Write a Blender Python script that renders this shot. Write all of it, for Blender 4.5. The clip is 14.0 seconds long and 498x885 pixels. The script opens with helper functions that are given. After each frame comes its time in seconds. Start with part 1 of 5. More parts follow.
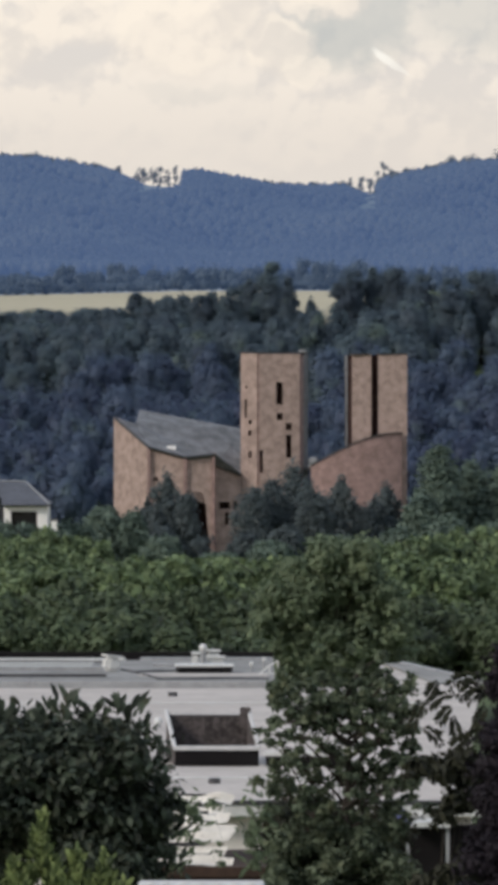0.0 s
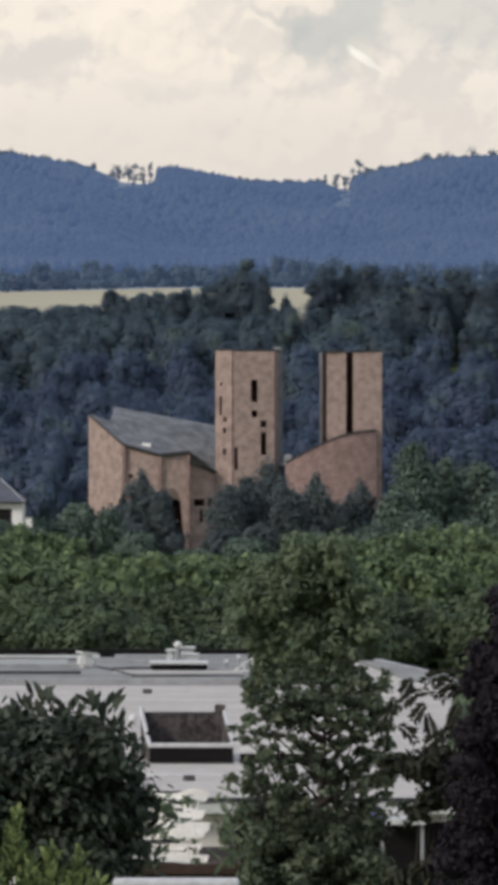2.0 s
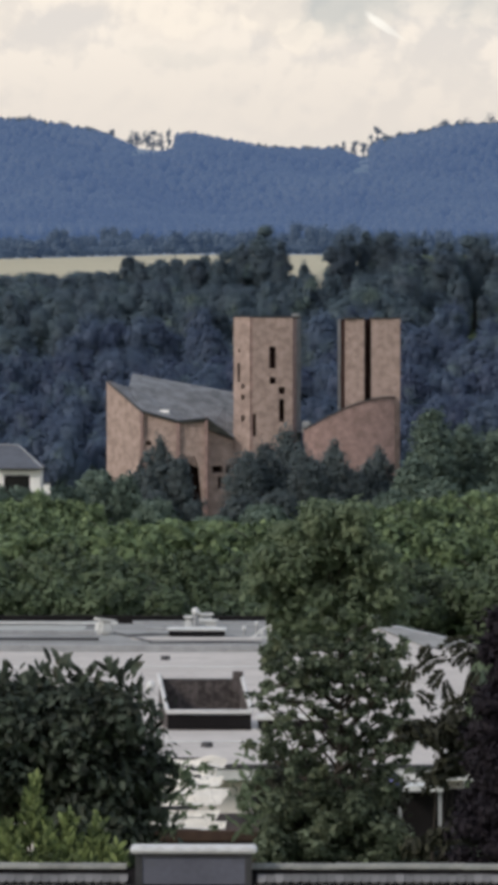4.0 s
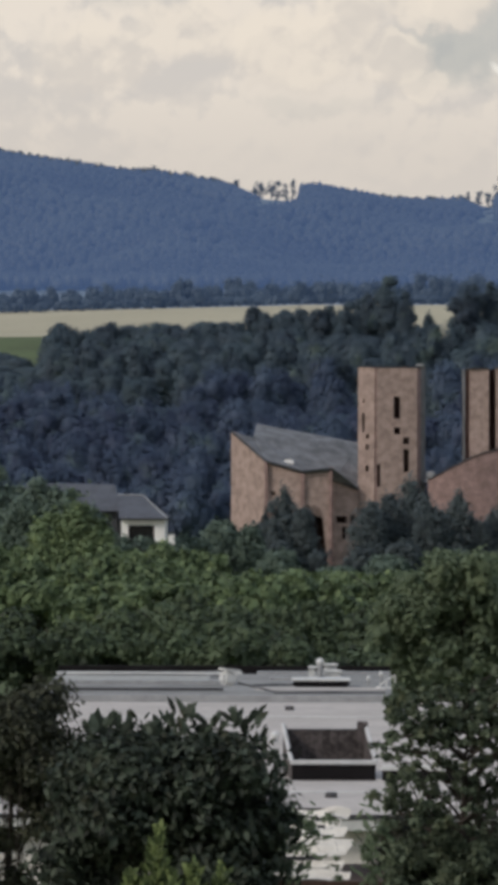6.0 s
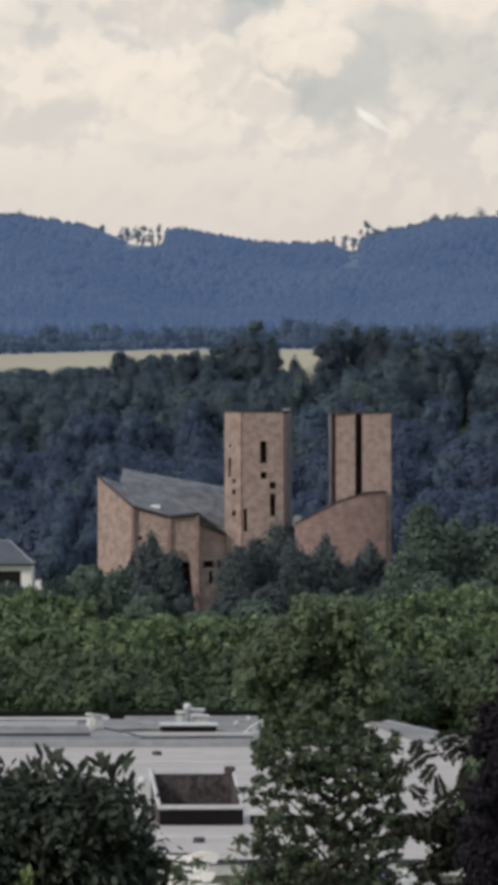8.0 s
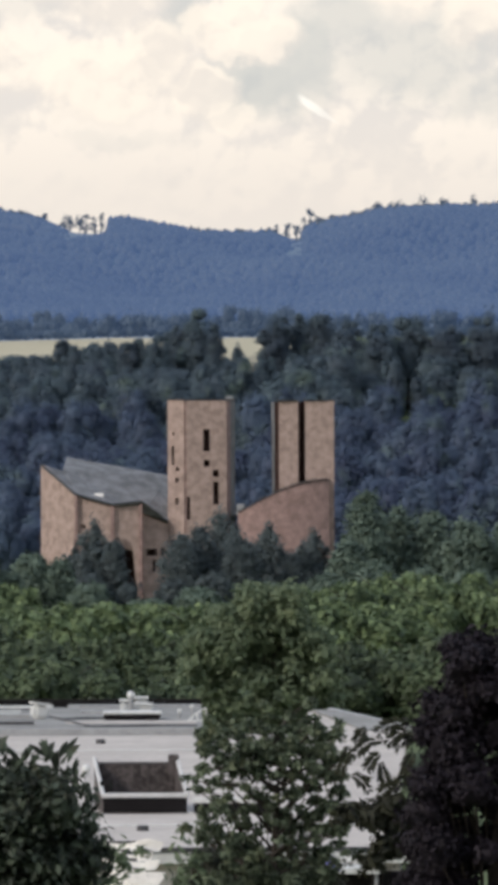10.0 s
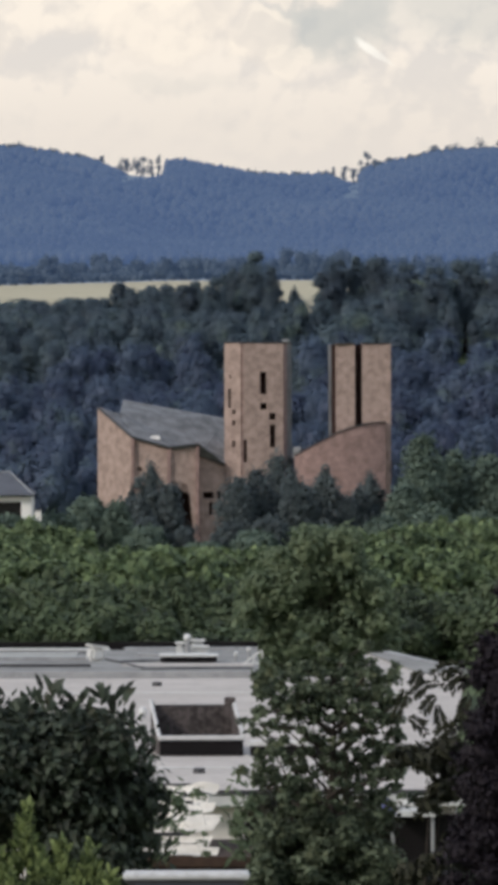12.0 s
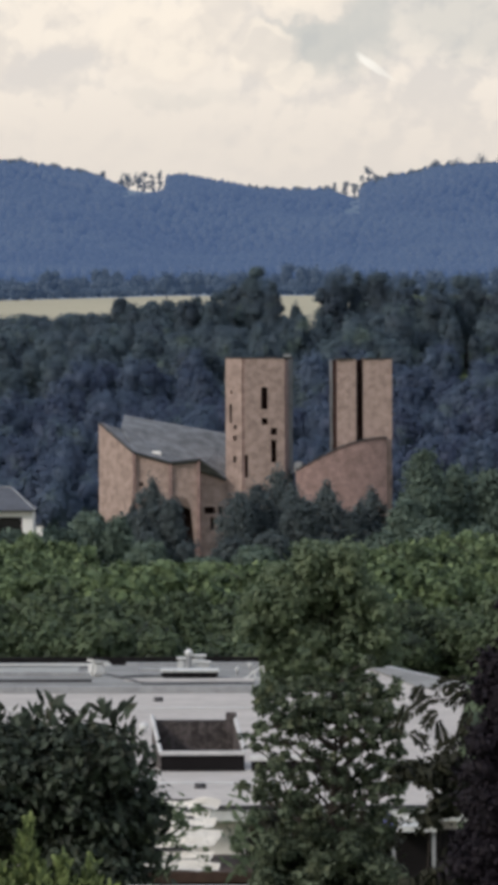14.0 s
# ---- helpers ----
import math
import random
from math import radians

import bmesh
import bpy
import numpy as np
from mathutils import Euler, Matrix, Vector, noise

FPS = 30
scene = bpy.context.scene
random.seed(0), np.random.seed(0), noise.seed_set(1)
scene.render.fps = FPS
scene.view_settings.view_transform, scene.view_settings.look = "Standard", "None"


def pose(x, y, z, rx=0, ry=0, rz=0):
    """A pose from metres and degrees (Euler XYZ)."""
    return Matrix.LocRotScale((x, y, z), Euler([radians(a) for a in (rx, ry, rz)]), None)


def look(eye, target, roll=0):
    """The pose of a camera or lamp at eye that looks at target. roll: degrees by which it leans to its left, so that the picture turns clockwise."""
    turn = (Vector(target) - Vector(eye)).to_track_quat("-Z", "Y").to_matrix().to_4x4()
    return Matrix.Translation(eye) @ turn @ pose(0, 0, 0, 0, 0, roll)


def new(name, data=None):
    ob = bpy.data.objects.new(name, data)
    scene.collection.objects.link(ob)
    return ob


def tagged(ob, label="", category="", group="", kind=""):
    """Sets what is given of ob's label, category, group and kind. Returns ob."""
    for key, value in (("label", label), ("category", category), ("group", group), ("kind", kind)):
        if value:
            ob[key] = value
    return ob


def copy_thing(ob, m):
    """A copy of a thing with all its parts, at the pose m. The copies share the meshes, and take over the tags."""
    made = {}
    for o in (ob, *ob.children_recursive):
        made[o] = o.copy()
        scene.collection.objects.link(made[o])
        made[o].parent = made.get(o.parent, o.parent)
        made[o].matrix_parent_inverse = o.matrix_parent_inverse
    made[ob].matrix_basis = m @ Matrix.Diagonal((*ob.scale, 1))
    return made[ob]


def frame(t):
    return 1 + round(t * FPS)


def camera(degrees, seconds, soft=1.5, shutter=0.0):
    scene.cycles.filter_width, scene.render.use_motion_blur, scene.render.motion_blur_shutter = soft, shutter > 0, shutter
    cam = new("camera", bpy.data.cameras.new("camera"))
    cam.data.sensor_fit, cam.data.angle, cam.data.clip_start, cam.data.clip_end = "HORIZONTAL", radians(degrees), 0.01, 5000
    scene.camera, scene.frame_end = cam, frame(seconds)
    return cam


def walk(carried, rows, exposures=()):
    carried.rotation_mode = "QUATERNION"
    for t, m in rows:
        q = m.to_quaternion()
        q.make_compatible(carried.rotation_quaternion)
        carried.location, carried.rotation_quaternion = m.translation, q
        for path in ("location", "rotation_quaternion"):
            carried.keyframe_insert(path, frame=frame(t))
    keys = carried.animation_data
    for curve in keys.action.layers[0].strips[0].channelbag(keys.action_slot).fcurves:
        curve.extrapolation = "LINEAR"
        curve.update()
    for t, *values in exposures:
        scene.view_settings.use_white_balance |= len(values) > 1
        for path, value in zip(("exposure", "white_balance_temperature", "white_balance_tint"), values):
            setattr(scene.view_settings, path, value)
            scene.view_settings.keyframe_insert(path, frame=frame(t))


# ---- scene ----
cam = camera(5.05, 14.0, soft=6.5)
EYE = 14.0
# seconds, yaw, pitch, roll of a hand-held long lens that turns where it is
ROWS = [
    (0.0, 0.0385, -0.7526, -0.0003),
    (0.5, 0.0975, -0.8472, 0.0014),
    (1.0, 0.1265, -0.8233, 0.0191),
    (1.5, 0.0118, -0.808, 0.0324),
    (2.0, -0.2168, -0.7807, -0.0411),
    (2.2, -0.1765, -0.7877, -0.0443),
    (4.3, 0.0166, -1.1355, -0.0783),
    (4.5, 0.0716, -1.1211, -0.0815),
    (5.0, 0.3408, -1.1006, -0.1739),
    (5.3, 0.7174, -0.727, -0.1369),
    (5.5, 1.1036, 0.0563, -0.1123),
    (5.7, 1.269, 0.103, -0.0979),
    (6.0, 1.2302, -0.6108, -0.0762),
    (6.5, 0.8379, -0.8125, -0.1272),
    (7.0, 0.1401, -0.7597, -0.085),
    (7.5, -0.0945, -0.7152, 0.0385),
    (7.8, -0.0336, -0.3879, 0.0705),
    (8.0, -0.1253, -0.1565, 0.0918),
    (8.2, -0.3139, -0.0504, 0.1193),
    (8.5, -0.5877, 0.2221, 0.1606),
    (8.7, -0.671, 0.4846, 0.1882),
    (9.0, -0.735, 0.66, 0.2),
    (10.8, -0.5418, -0.9507, 0.2096),
    (11.0, -0.2598, -0.9322, 0.2013),
    (11.5, -0.1128, -0.8967, 0.1457),
    (12.0, -0.1275, -0.8573, 0.1449),
    (12.5, 0.0, -0.825, 0.12),
    (13.0, 0.405, -0.7715, 0.1177),
    (13.5, -0.055, -0.7575, 0.1096),
    (14.0, -0.1152, -0.7031, 0.1508),
]
walk(cam, [(t, pose(0, 0, EYE, 90 + pitch, roll, yaw)) for t, yaw, pitch, roll in ROWS],
     [(0.0, 0.0), (2.2, 0.0), (4.5, 0.06), (5.0, 0.06), (5.5, -0.1), (6.0, -0.25), (6.5, -0.22), (7.0, -0.2), (7.5, -0.14), (8.0, -0.12), (8.5, -0.14), (8.7, -0.12), (10.8, 0.25), (11.0, 0.25), (12.0, 0.05), (12.5, 0.0), (14.0, 0.0)])

# ---- light ----
SUN_AZ, SUN_EL = 236.0, 33.0
sun = new("sun", bpy.data.lights.new("sun", "SUN"))
sun.data.energy, sun.data.angle, sun.data.color = 2.1, radians(12), (1.0, 0.91, 0.81)
sx, sy, sz = (math.sin(radians(SUN_AZ)) * math.cos(radians(SUN_EL)), math.cos(radians(SUN_AZ)) * math.cos(radians(SUN_EL)), math.sin(radians(SUN_EL)))
sun.matrix_world = look((100 * sx, 100 * sy, 100 * sz), (0, 0, 0))

world = bpy.data.worlds.new("evening_sky")
scene.world = world
world.use_nodes = True


class Nodes:
    """Short hand for building node trees."""

    def __init__(self, tree):
        self.tree = tree
        tree.nodes.clear()

    def add(self, kind):
        return self.tree.nodes.new(kind)

    def put(self, socket, value):
        if isinstance(value, bpy.types.NodeSocket):
            self.tree.links.new(value, socket)
        elif isinstance(value, (tuple, list)) and len(value) == 3 and socket.type == "RGBA":
            socket.default_value = (*value, 1)
        else:
            socket.default_value = value

    def math(self, op, a, b=0.0, c=0.0, clamp=False):
        node = self.add("ShaderNodeMath")
        node.operation, node.use_clamp = op, clamp
        for k, v in enumerate((a, b, c)):
            self.put(node.inputs[k], v)
        return node.outputs[0]

    def vec(self, op, a, b=(0, 0, 0)):
        node = self.add("ShaderNodeVectorMath")
        node.operation = op
        self.put(node.inputs[0], a)
        self.put(node.inputs[1], b)
        return node.outputs["Value"] if op in ("LENGTH", "DISTANCE", "DOT_PRODUCT") else node.outputs[0]

    def mix(self, f, a, b, blend="MIX"):
        node = self.add("ShaderNodeMix")
        node.data_type, node.blend_type = "RGBA", blend
        self.put(node.inputs[0], f)
        self.put(node.inputs[6], a)
        self.put(node.inputs[7], b)
        return node.outputs[2]

    def noise(self, vector, scale, detail=4.0, rough=0.55, distort=0.0):
        node = self.add("ShaderNodeTexNoise")
        self.put(node.inputs["Vector"], vector)
        for key, v in (("Scale", scale), ("Detail", detail), ("Roughness", rough), ("Distortion", distort)):
            node.inputs[key].default_value = v
        return node.outputs[0]

    def ramp(self, f, lo, hi):
        node = self.add("ShaderNodeMapRange")
        node.interpolation_type = "SMOOTHSTEP"
        self.put(node.inputs[0], f)
        node.inputs[1].default_value, node.inputs[2].default_value = lo, hi
        return node.outputs[0]


def build_sky():
    n = Nodes(world.node_tree)
    way = n.add("ShaderNodeTexCoord").outputs["Generated"]
    sky = n.add("ShaderNodeTexSky")
    sky.sky_type, sky.sun_disc = "NISHITA", False
    sky.sun_elevation, sky.sun_rotation = radians(SUN_EL), radians(SUN_AZ)
    sky.air_density, sky.dust_density = 1.2, 2.0
    blue = n.vec("SCALE", sky.outputs[0])
    blue.node.inputs["Scale"].default_value = 0.10
    stretched = n.vec("MULTIPLY", way, (1.0, 1.0, 1.1))
    def heaped(where):
        """Heaped cloud: broad masses broken by rounded billows."""
        soft = n.noise(where, 34.0, 3.0, 0.5, 0.3)
        puff = n.add("ShaderNodeTexVoronoi")
        puff.feature, puff.normalize = "SMOOTH_F1", True
        n.put(puff.inputs["Vector"], where)
        for key, v in (("Scale", 95.0), ("Detail", 1.8), ("Roughness", 0.55), ("Lacunarity", 2.3), ("Smoothness", 0.45)):
            puff.inputs[key].default_value = v
        return n.math("ADD", n.math("MULTIPLY", soft, 0.70), n.math("MULTIPLY", n.math("ADD", n.math("SUBTRACT", 1.0, puff.outputs["Distance"]), n.math("MULTIPLY", n.math("SUBTRACT", n.noise(where, 210.0, 5.0, 0.6, 0.4), 0.5), 0.45)), 0.55))

    fine = n.noise(stretched, 120.0, 5.0, 0.6, 0.3)
    lumps = heaped(stretched)
    towards = heaped(n.vec("ADD", stretched, (-0.0010, 0.0, 0.0022)))
    relief = n.math("MULTIPLY", n.math("SUBTRACT", lumps, towards), 4.5)
    lit = n.math("ADD", n.math("MULTIPLY", n.ramp(lumps, 0.65, 0.77), 0.85), n.math("ADD", relief, 0.10), clamp=True)
    cloud = n.mix(lit, (0.76, 0.715, 0.67), (0.97, 0.88, 0.775))
    # towards the horizon the veil closes to an even cream
    height = n.add("ShaderNodeSeparateXYZ")
    n.put(height.inputs[0], way)
    low = n.ramp(height.outputs[2], 0.062, 0.034)
    cloud = n.mix(n.math("MULTIPLY", low, 0.85), cloud, (0.795, 0.728, 0.66))
    # billows: directions pushed about by two scales of turbulence
    def turned(scale, reach, detail):
        node = n.add("ShaderNodeTexNoise")
        n.put(node.inputs["Vector"], way)
        node.inputs["Scale"].default_value, node.inputs["Detail"].default_value, node.inputs["Roughness"].default_value = scale, detail, 0.6
        return n.vec("MULTIPLY", n.vec("SUBTRACT", node.outputs["Color"], (0.5, 0.5, 0.5)), (reach, 0.0, reach))

    ragged = n.math("ADD", n.math("MULTIPLY", n.noise(stretched, 75.0, 6.0, 0.6, 0.6), 0.6), n.math("MULTIPLY", n.noise(stretched, 260.0, 4.0, 0.6), 0.4))
    stirred = n.vec("ADD", n.vec("ADD", way, turned(70.0, 0.0105, 3.0)), turned(260.0, 0.0052, 5.0))

    def patches(spots, where, edge):
        """The union of billowing ovals: bearing, rise and half-widths in tenths of a milliradian, strength."""
        total = 0.0
        for b, v, rb, rv, s in spots:
            off = n.vec("MULTIPLY", n.vec("SUBTRACT", where, (b * 1e-4, 1.0, v * 1e-4)), (1e4 / rb, 0.0, 1e4 / rv))
            total = n.math("MAXIMUM", total, n.math("MULTIPLY", n.ramp(n.math("SUBTRACT", 1.15, n.vec("LENGTH", off)), 0.0, edge), s))
        return total

    # gaps of thin grey-blue between the heaped clouds
    gap = patches(((30, 780, 120, 60, 1.0), (0, 850, 120, 50, 0.9), (150, 585, 130, 78, 0.8), (230, 640, 80, 110, 0.75), (10, 705, 55, 50, 0.6), (300, 690, 110, 70, 0.6), (420, 640, 200, 110, 0.55), (-300, 735, 130, 50, 0.3), (509, 850, 90, 45, 0.8), (-108, 492, 130, 26, 0.2), (-420, 700, 120, 50, 0.25), (560, 560, 120, 60, 0.5)), stirred, 0.75)
    thin = n.mix(0.2, (0.565, 0.585, 0.59), blue)
    cloud = n.mix(n.math("MULTIPLY", gap, 0.9), cloud, thin)
    # heaps that catch the low sun, paler on the side turned to it
    HEAPS = ((118, 722, 34, 34, 0.9), (55, 680, 58, 44, 0.9), (150, 670, 80, 50, 1.0), (100, 648, 80, 30, 0.8), (243, 793, 105, 58, 1.0), (-130, 590, 150, 72, 1.0), (-45, 640, 75, 62, 0.9), (40, 575, 72, 50, 0.9), (90, 528, 40, 28, 0.7), (-224, 800, 110, 70, 0.9), (-108, 750, 110, 70, 0.7), (534, 702, 80, 60, 0.8), (409, 785, 85, 75, 0.8), (-330, 620, 120, 60, 0.7), (-480, 580, 120, 70, 0.7), (-600, 768, 90, 70, 0.9))
    heaps = patches(HEAPS, stirred, 0.5)
    beyond = patches(HEAPS, n.vec("ADD", stirred, (-0.0014, 0.0, 0.0020)), 0.5)
    rim = n.math("SUBTRACT", heaps, beyond)
    tone = n.math("ADD", n.math("ADD", n.math("MULTIPLY", lit, 0.55), 0.22), n.math("MULTIPLY", rim, 1.4), clamp=True)
    cloud = n.mix(n.math("MULTIPLY", heaps, 0.85), cloud, n.mix(tone, (0.82, 0.75, 0.675), (1.0, 0.90, 0.775)))
    # one bright streak
    off = n.vec("SUBTRACT", way, (0.0245, 1.0, 0.0538))
    slant = n.vec("DOT_PRODUCT", off, (0.81, 0.0, -0.58))
    across_it = n.math("ADD", n.vec("DOT_PRODUCT", off, (0.58, 0.0, 0.81)), n.math("MULTIPLY", n.math("SUBTRACT", ragged, 0.5), 0.0022))
    r = n.math("ADD", n.math("POWER", n.math("DIVIDE", slant, 0.0044), 2.0), n.math("POWER", n.math("DIVIDE", across_it, n.math("ADD", 0.0007, n.math("MULTIPLY", slant, -0.07))), 2.0))
    streak = n.ramp(r, 1.3, 0.3)
    cloud = n.mix(n.math("MULTIPLY", streak, n.math("ADD", 0.45, n.math("MULTIPLY", n.ramp(slant, 0.003, -0.003), 0.55))), cloud, (1.0, 0.96, 0.88))
    # the sky above is broken cloud over blue
    cover = n.ramp(n.noise(way, 2.2, 5.0), 0.36, 0.56)
    high = n.ramp(height.outputs[2], 0.12, 0.45)
    cloud = n.mix(n.math("MULTIPLY", high, 0.85), cloud, (0.45, 0.56, 0.74))
    open_blue = n.math("MULTIPLY", high, n.math("SUBTRACT", 1.0, cover))
    colour = n.mix(n.math("MULTIPLY", open_blue, 0.8), cloud, blue)
    back = n.add("ShaderNodeBackground")
    n.put(back.inputs[0], colour)
    back.inputs[1].default_value = 0.98
    n.put(n.add("ShaderNodeOutputWorld").inputs[0], back.outputs[0])


build_sky()


# ---- materials ----
def surface(name, colour, rough=0.8, vary=0.25, scale=1.0, fine=12.0, bump=0.3, metal=0.0, stain=None, island=False, each=0.0, crisp=0.25, courses=1.0, gloss=0.5):
    """Paint, stone, metal and the like: two scales of variation, a fine relief, optional stains."""
    m = bpy.data.materials.new(name)
    m.use_nodes = True
    n = Nodes(m.node_tree)
    where = n.add("ShaderNodeTexCoord").outputs["Object"]
    flat = n.vec("MULTIPLY", where, (1.0, 1.0, courses))
    large, small = n.noise(where, scale, 5.0), n.noise(flat, scale * fine, 4.0)
    v = n.math("ADD", n.math("MULTIPLY", large, 0.6), n.math("MULTIPLY", small, 0.4))
    if island:
        v = n.math("ADD", v, n.math("MULTIPLY", n.math("SUBTRACT", n.add("ShaderNodeNewGeometry").outputs["Random Per Island"], 0.5), island))
    if each:
        v = n.math("ADD", v, n.math("MULTIPLY", n.math("SUBTRACT", n.add("ShaderNodeObjectInfo").outputs["Random"], 0.5), each))
    dark, light = tuple(c * (1 - vary) for c in colour), tuple(min(1, c * (1 + vary)) for c in colour)
    col = n.mix(n.ramp(v, 0.5 - crisp, 0.5 + crisp), dark, light)
    if stain:
        col = n.mix(n.math("MULTIPLY", n.ramp(n.noise(where, scale * 2.3, 6.0, 0.65), 0.5, 0.72), 0.6), col, stain)
    bsdf = n.add("ShaderNodeBsdfPrincipled")
    n.put(bsdf.inputs["Base Color"], col)
    bsdf.inputs["Roughness"].default_value, bsdf.inputs["Metallic"].default_value = rough, metal
    bsdf.inputs["Specular IOR Level"].default_value = gloss
    if bump:
        b = n.add("ShaderNodeBump")
        b.inputs["Strength"].default_value = bump
        b.inputs["Distance"].default_value = 0.02
        n.put(b.inputs["Height"], small)
        n.put(bsdf.inputs["Normal"], b.outputs[0])
    n.put(n.add("ShaderNodeOutputMaterial").inputs[0], bsdf.outputs[0])
    return m


def foliage(name, dark, light, tip=None, patch=0.35, through_light=0.25, rough=0.65, each=0.25, air=None, leafy=0.55, gloss=0.3):
    """Leaves: each leaf its own tone, clumps that drift in colour, some light through the blade."""
    m = bpy.data.materials.new(name)
    m.use_nodes = True
    n = Nodes(m.node_tree)
    where = n.add("ShaderNodeTexCoord").outputs["Object"]
    leaf = n.add("ShaderNodeNewGeometry").outputs["Random Per Island"]
    tree = n.add("ShaderNodeObjectInfo").outputs["Random"]
    v = n.math("ADD", n.math("MULTIPLY", leaf, leafy), n.math("MULTIPLY", n.noise(where, patch, 3.0), 1.25 - leafy))
    v = n.math("ADD", v, n.math("MULTIPLY", n.math("SUBTRACT", tree, 0.5), each))
    col = n.mix(n.ramp(v, 0.25, 0.95), dark, light)
    if tip:
        col = n.mix(n.ramp(n.noise(where, patch * 1.7, 3.0), 0.55, 0.72), col, tip)
    bsdf = n.add("ShaderNodeBsdfPrincipled")
    n.put(bsdf.inputs["Base Color"], col)
    bsdf.inputs["Roughness"].default_value = rough
    bsdf.inputs["Specular IOR Level"].default_value = gloss
    glow = n.add("ShaderNodeBsdfTranslucent")
    n.put(glow.inputs[0], col)
    both = n.add("ShaderNodeMixShader")
    both.inputs[0].default_value = through_light
    n.put(both.inputs[1], bsdf.outputs[0])
    n.put(both.inputs[2], glow.outputs[0])
    last = both.outputs[0]
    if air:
        # the distance is a backdrop: its blue airlight is put into the material as glow
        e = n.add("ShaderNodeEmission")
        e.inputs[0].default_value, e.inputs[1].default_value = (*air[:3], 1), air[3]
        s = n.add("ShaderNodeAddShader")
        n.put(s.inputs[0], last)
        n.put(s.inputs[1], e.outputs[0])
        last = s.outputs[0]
    n.put(n.add("ShaderNodeOutputMaterial").inputs[0], last)
    return m


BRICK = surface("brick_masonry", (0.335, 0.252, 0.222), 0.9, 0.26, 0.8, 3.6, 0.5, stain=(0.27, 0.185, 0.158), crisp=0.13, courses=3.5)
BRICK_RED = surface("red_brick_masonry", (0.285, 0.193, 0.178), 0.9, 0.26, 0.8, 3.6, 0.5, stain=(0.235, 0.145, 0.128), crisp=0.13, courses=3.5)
SLATE = surface("slate_roofing", (0.15, 0.155, 0.165), 0.75, 0.35, 0.5, 5.0, 0.4, crisp=0.12, stain=(0.21, 0.21, 0.21))
WHITEWASH = surface("white_house_paint", (0.82, 0.81, 0.79), 0.8, 0.06, 0.8, 12.0, 0.1)
DARK_WALL = surface("dark_grey_wall", (0.040, 0.043, 0.050), 0.85, 0.3, 0.5, 7.0, 0.4)
SLATE_BLUE = surface("blue_grey_slate_roofing", (0.085, 0.092, 0.112), 0.8, 0.3, 0.5, 6.0, 0.4, stain=(0.12, 0.125, 0.14))
LEAD = surface("dark_sheet_metal", (0.05, 0.05, 0.055), 0.5, 0.3, 1.0, 8.0, 0.1, metal=0.3)
# brick with the shade of slots, window openings and passage put into its colour
SHADOW_BRICK = surface("shadow_dark_brick", (0.040, 0.022, 0.020), 0.95, 0.35, 0.8, 4.0, 0.4, gloss=0.15)
VOID = surface("dark_opening_fill", (0.02, 0.02, 0.022), 0.25, 0.3, 1.0, 8.0, 0.0)
RENDER = surface("white_render", (0.66, 0.63, 0.59), 0.85, 0.08, 0.8, 12.0, 0.2, stain=(0.56, 0.53, 0.49))
MEMBRANE = surface("white_roof_membrane", (0.48, 0.442, 0.412), 0.8, 0.2, 0.6, 6.0, 0.15, stain=(0.40, 0.36, 0.33))
GRAVEL = surface("grey_roof_felt", (0.235, 0.235, 0.23), 0.9, 0.35, 0.7, 6.0, 0.5, stain=(0.31, 0.31, 0.295))
FELT = surface("pale_roof_felt", (0.36, 0.365, 0.345), 0.9, 0.25, 0.8, 6.0, 0.4, stain=(0.27, 0.275, 0.26))
AWNING = surface("weathered_awning_cloth", (0.68, 0.64, 0.57), 0.9, 0.14, 2.0, 5.0, 0.2, stain=(0.50, 0.45, 0.37))
PALE = surface("pale_sheet_metal", (0.62, 0.63, 0.62), 0.45, 0.12, 1.5, 9.0, 0.1, metal=0.1, stain=(0.42, 0.42, 0.41))
GREYMETAL = surface("grey_zinc", (0.34, 0.35, 0.36), 0.5, 0.2, 1.5, 9.0, 0.1, metal=0.3, stain=(0.22, 0.22, 0.23))
BROWN = surface("brown_stained_wood", (0.058, 0.036, 0.027), 0.8, 0.35, 1.5, 12.0, 0.3, stain=(0.035, 0.022, 0.018), gloss=0.25)
DARKWOOD = surface("dark_weathered_boards", (0.072, 0.062, 0.061), 0.8, 0.55, 2.6, 4.0, 0.3, each=0.08, crisp=0.15, gloss=0.25)
CAPSTONE = surface("pale_concrete", (0.55, 0.55, 0.55), 0.85, 0.15, 3.0, 8.0, 0.4, stain=(0.36, 0.36, 0.35))
FIBRE = surface("blue_grey_fibre_cement", (0.098, 0.102, 0.135), 0.7, 0.2, 2.0, 9.0, 0.25, stain=(0.08, 0.085, 0.10))
TILE = surface("dark_roof_tile", (0.150, 0.146, 0.146), 0.7, 0.35, 2.0, 10.0, 0.3, stain=(0.10, 0.10, 0.09), each=0.4)
RIDGETILE = surface("grey_ridge_tile", (0.200, 0.205, 0.192), 0.8, 0.25, 2.0, 10.0, 0.3, stain=(0.27, 0.27, 0.245), each=0.4)
# black for plain panels and for shade put in between and under parts
BLACK_FILL = surface("black_fill", (0.012, 0.011, 0.012), 0.95, 0.3, 2.0, 9.0, 0.1, gloss=0.12)
BARK = surface("bark", (0.045, 0.036, 0.030), 0.95, 0.4, 2.0, 10.0, 0.8)
GRASS = surface("meadow", (0.07, 0.10, 0.035), 0.95, 0.35, 0.05, 30.0, 0.5)
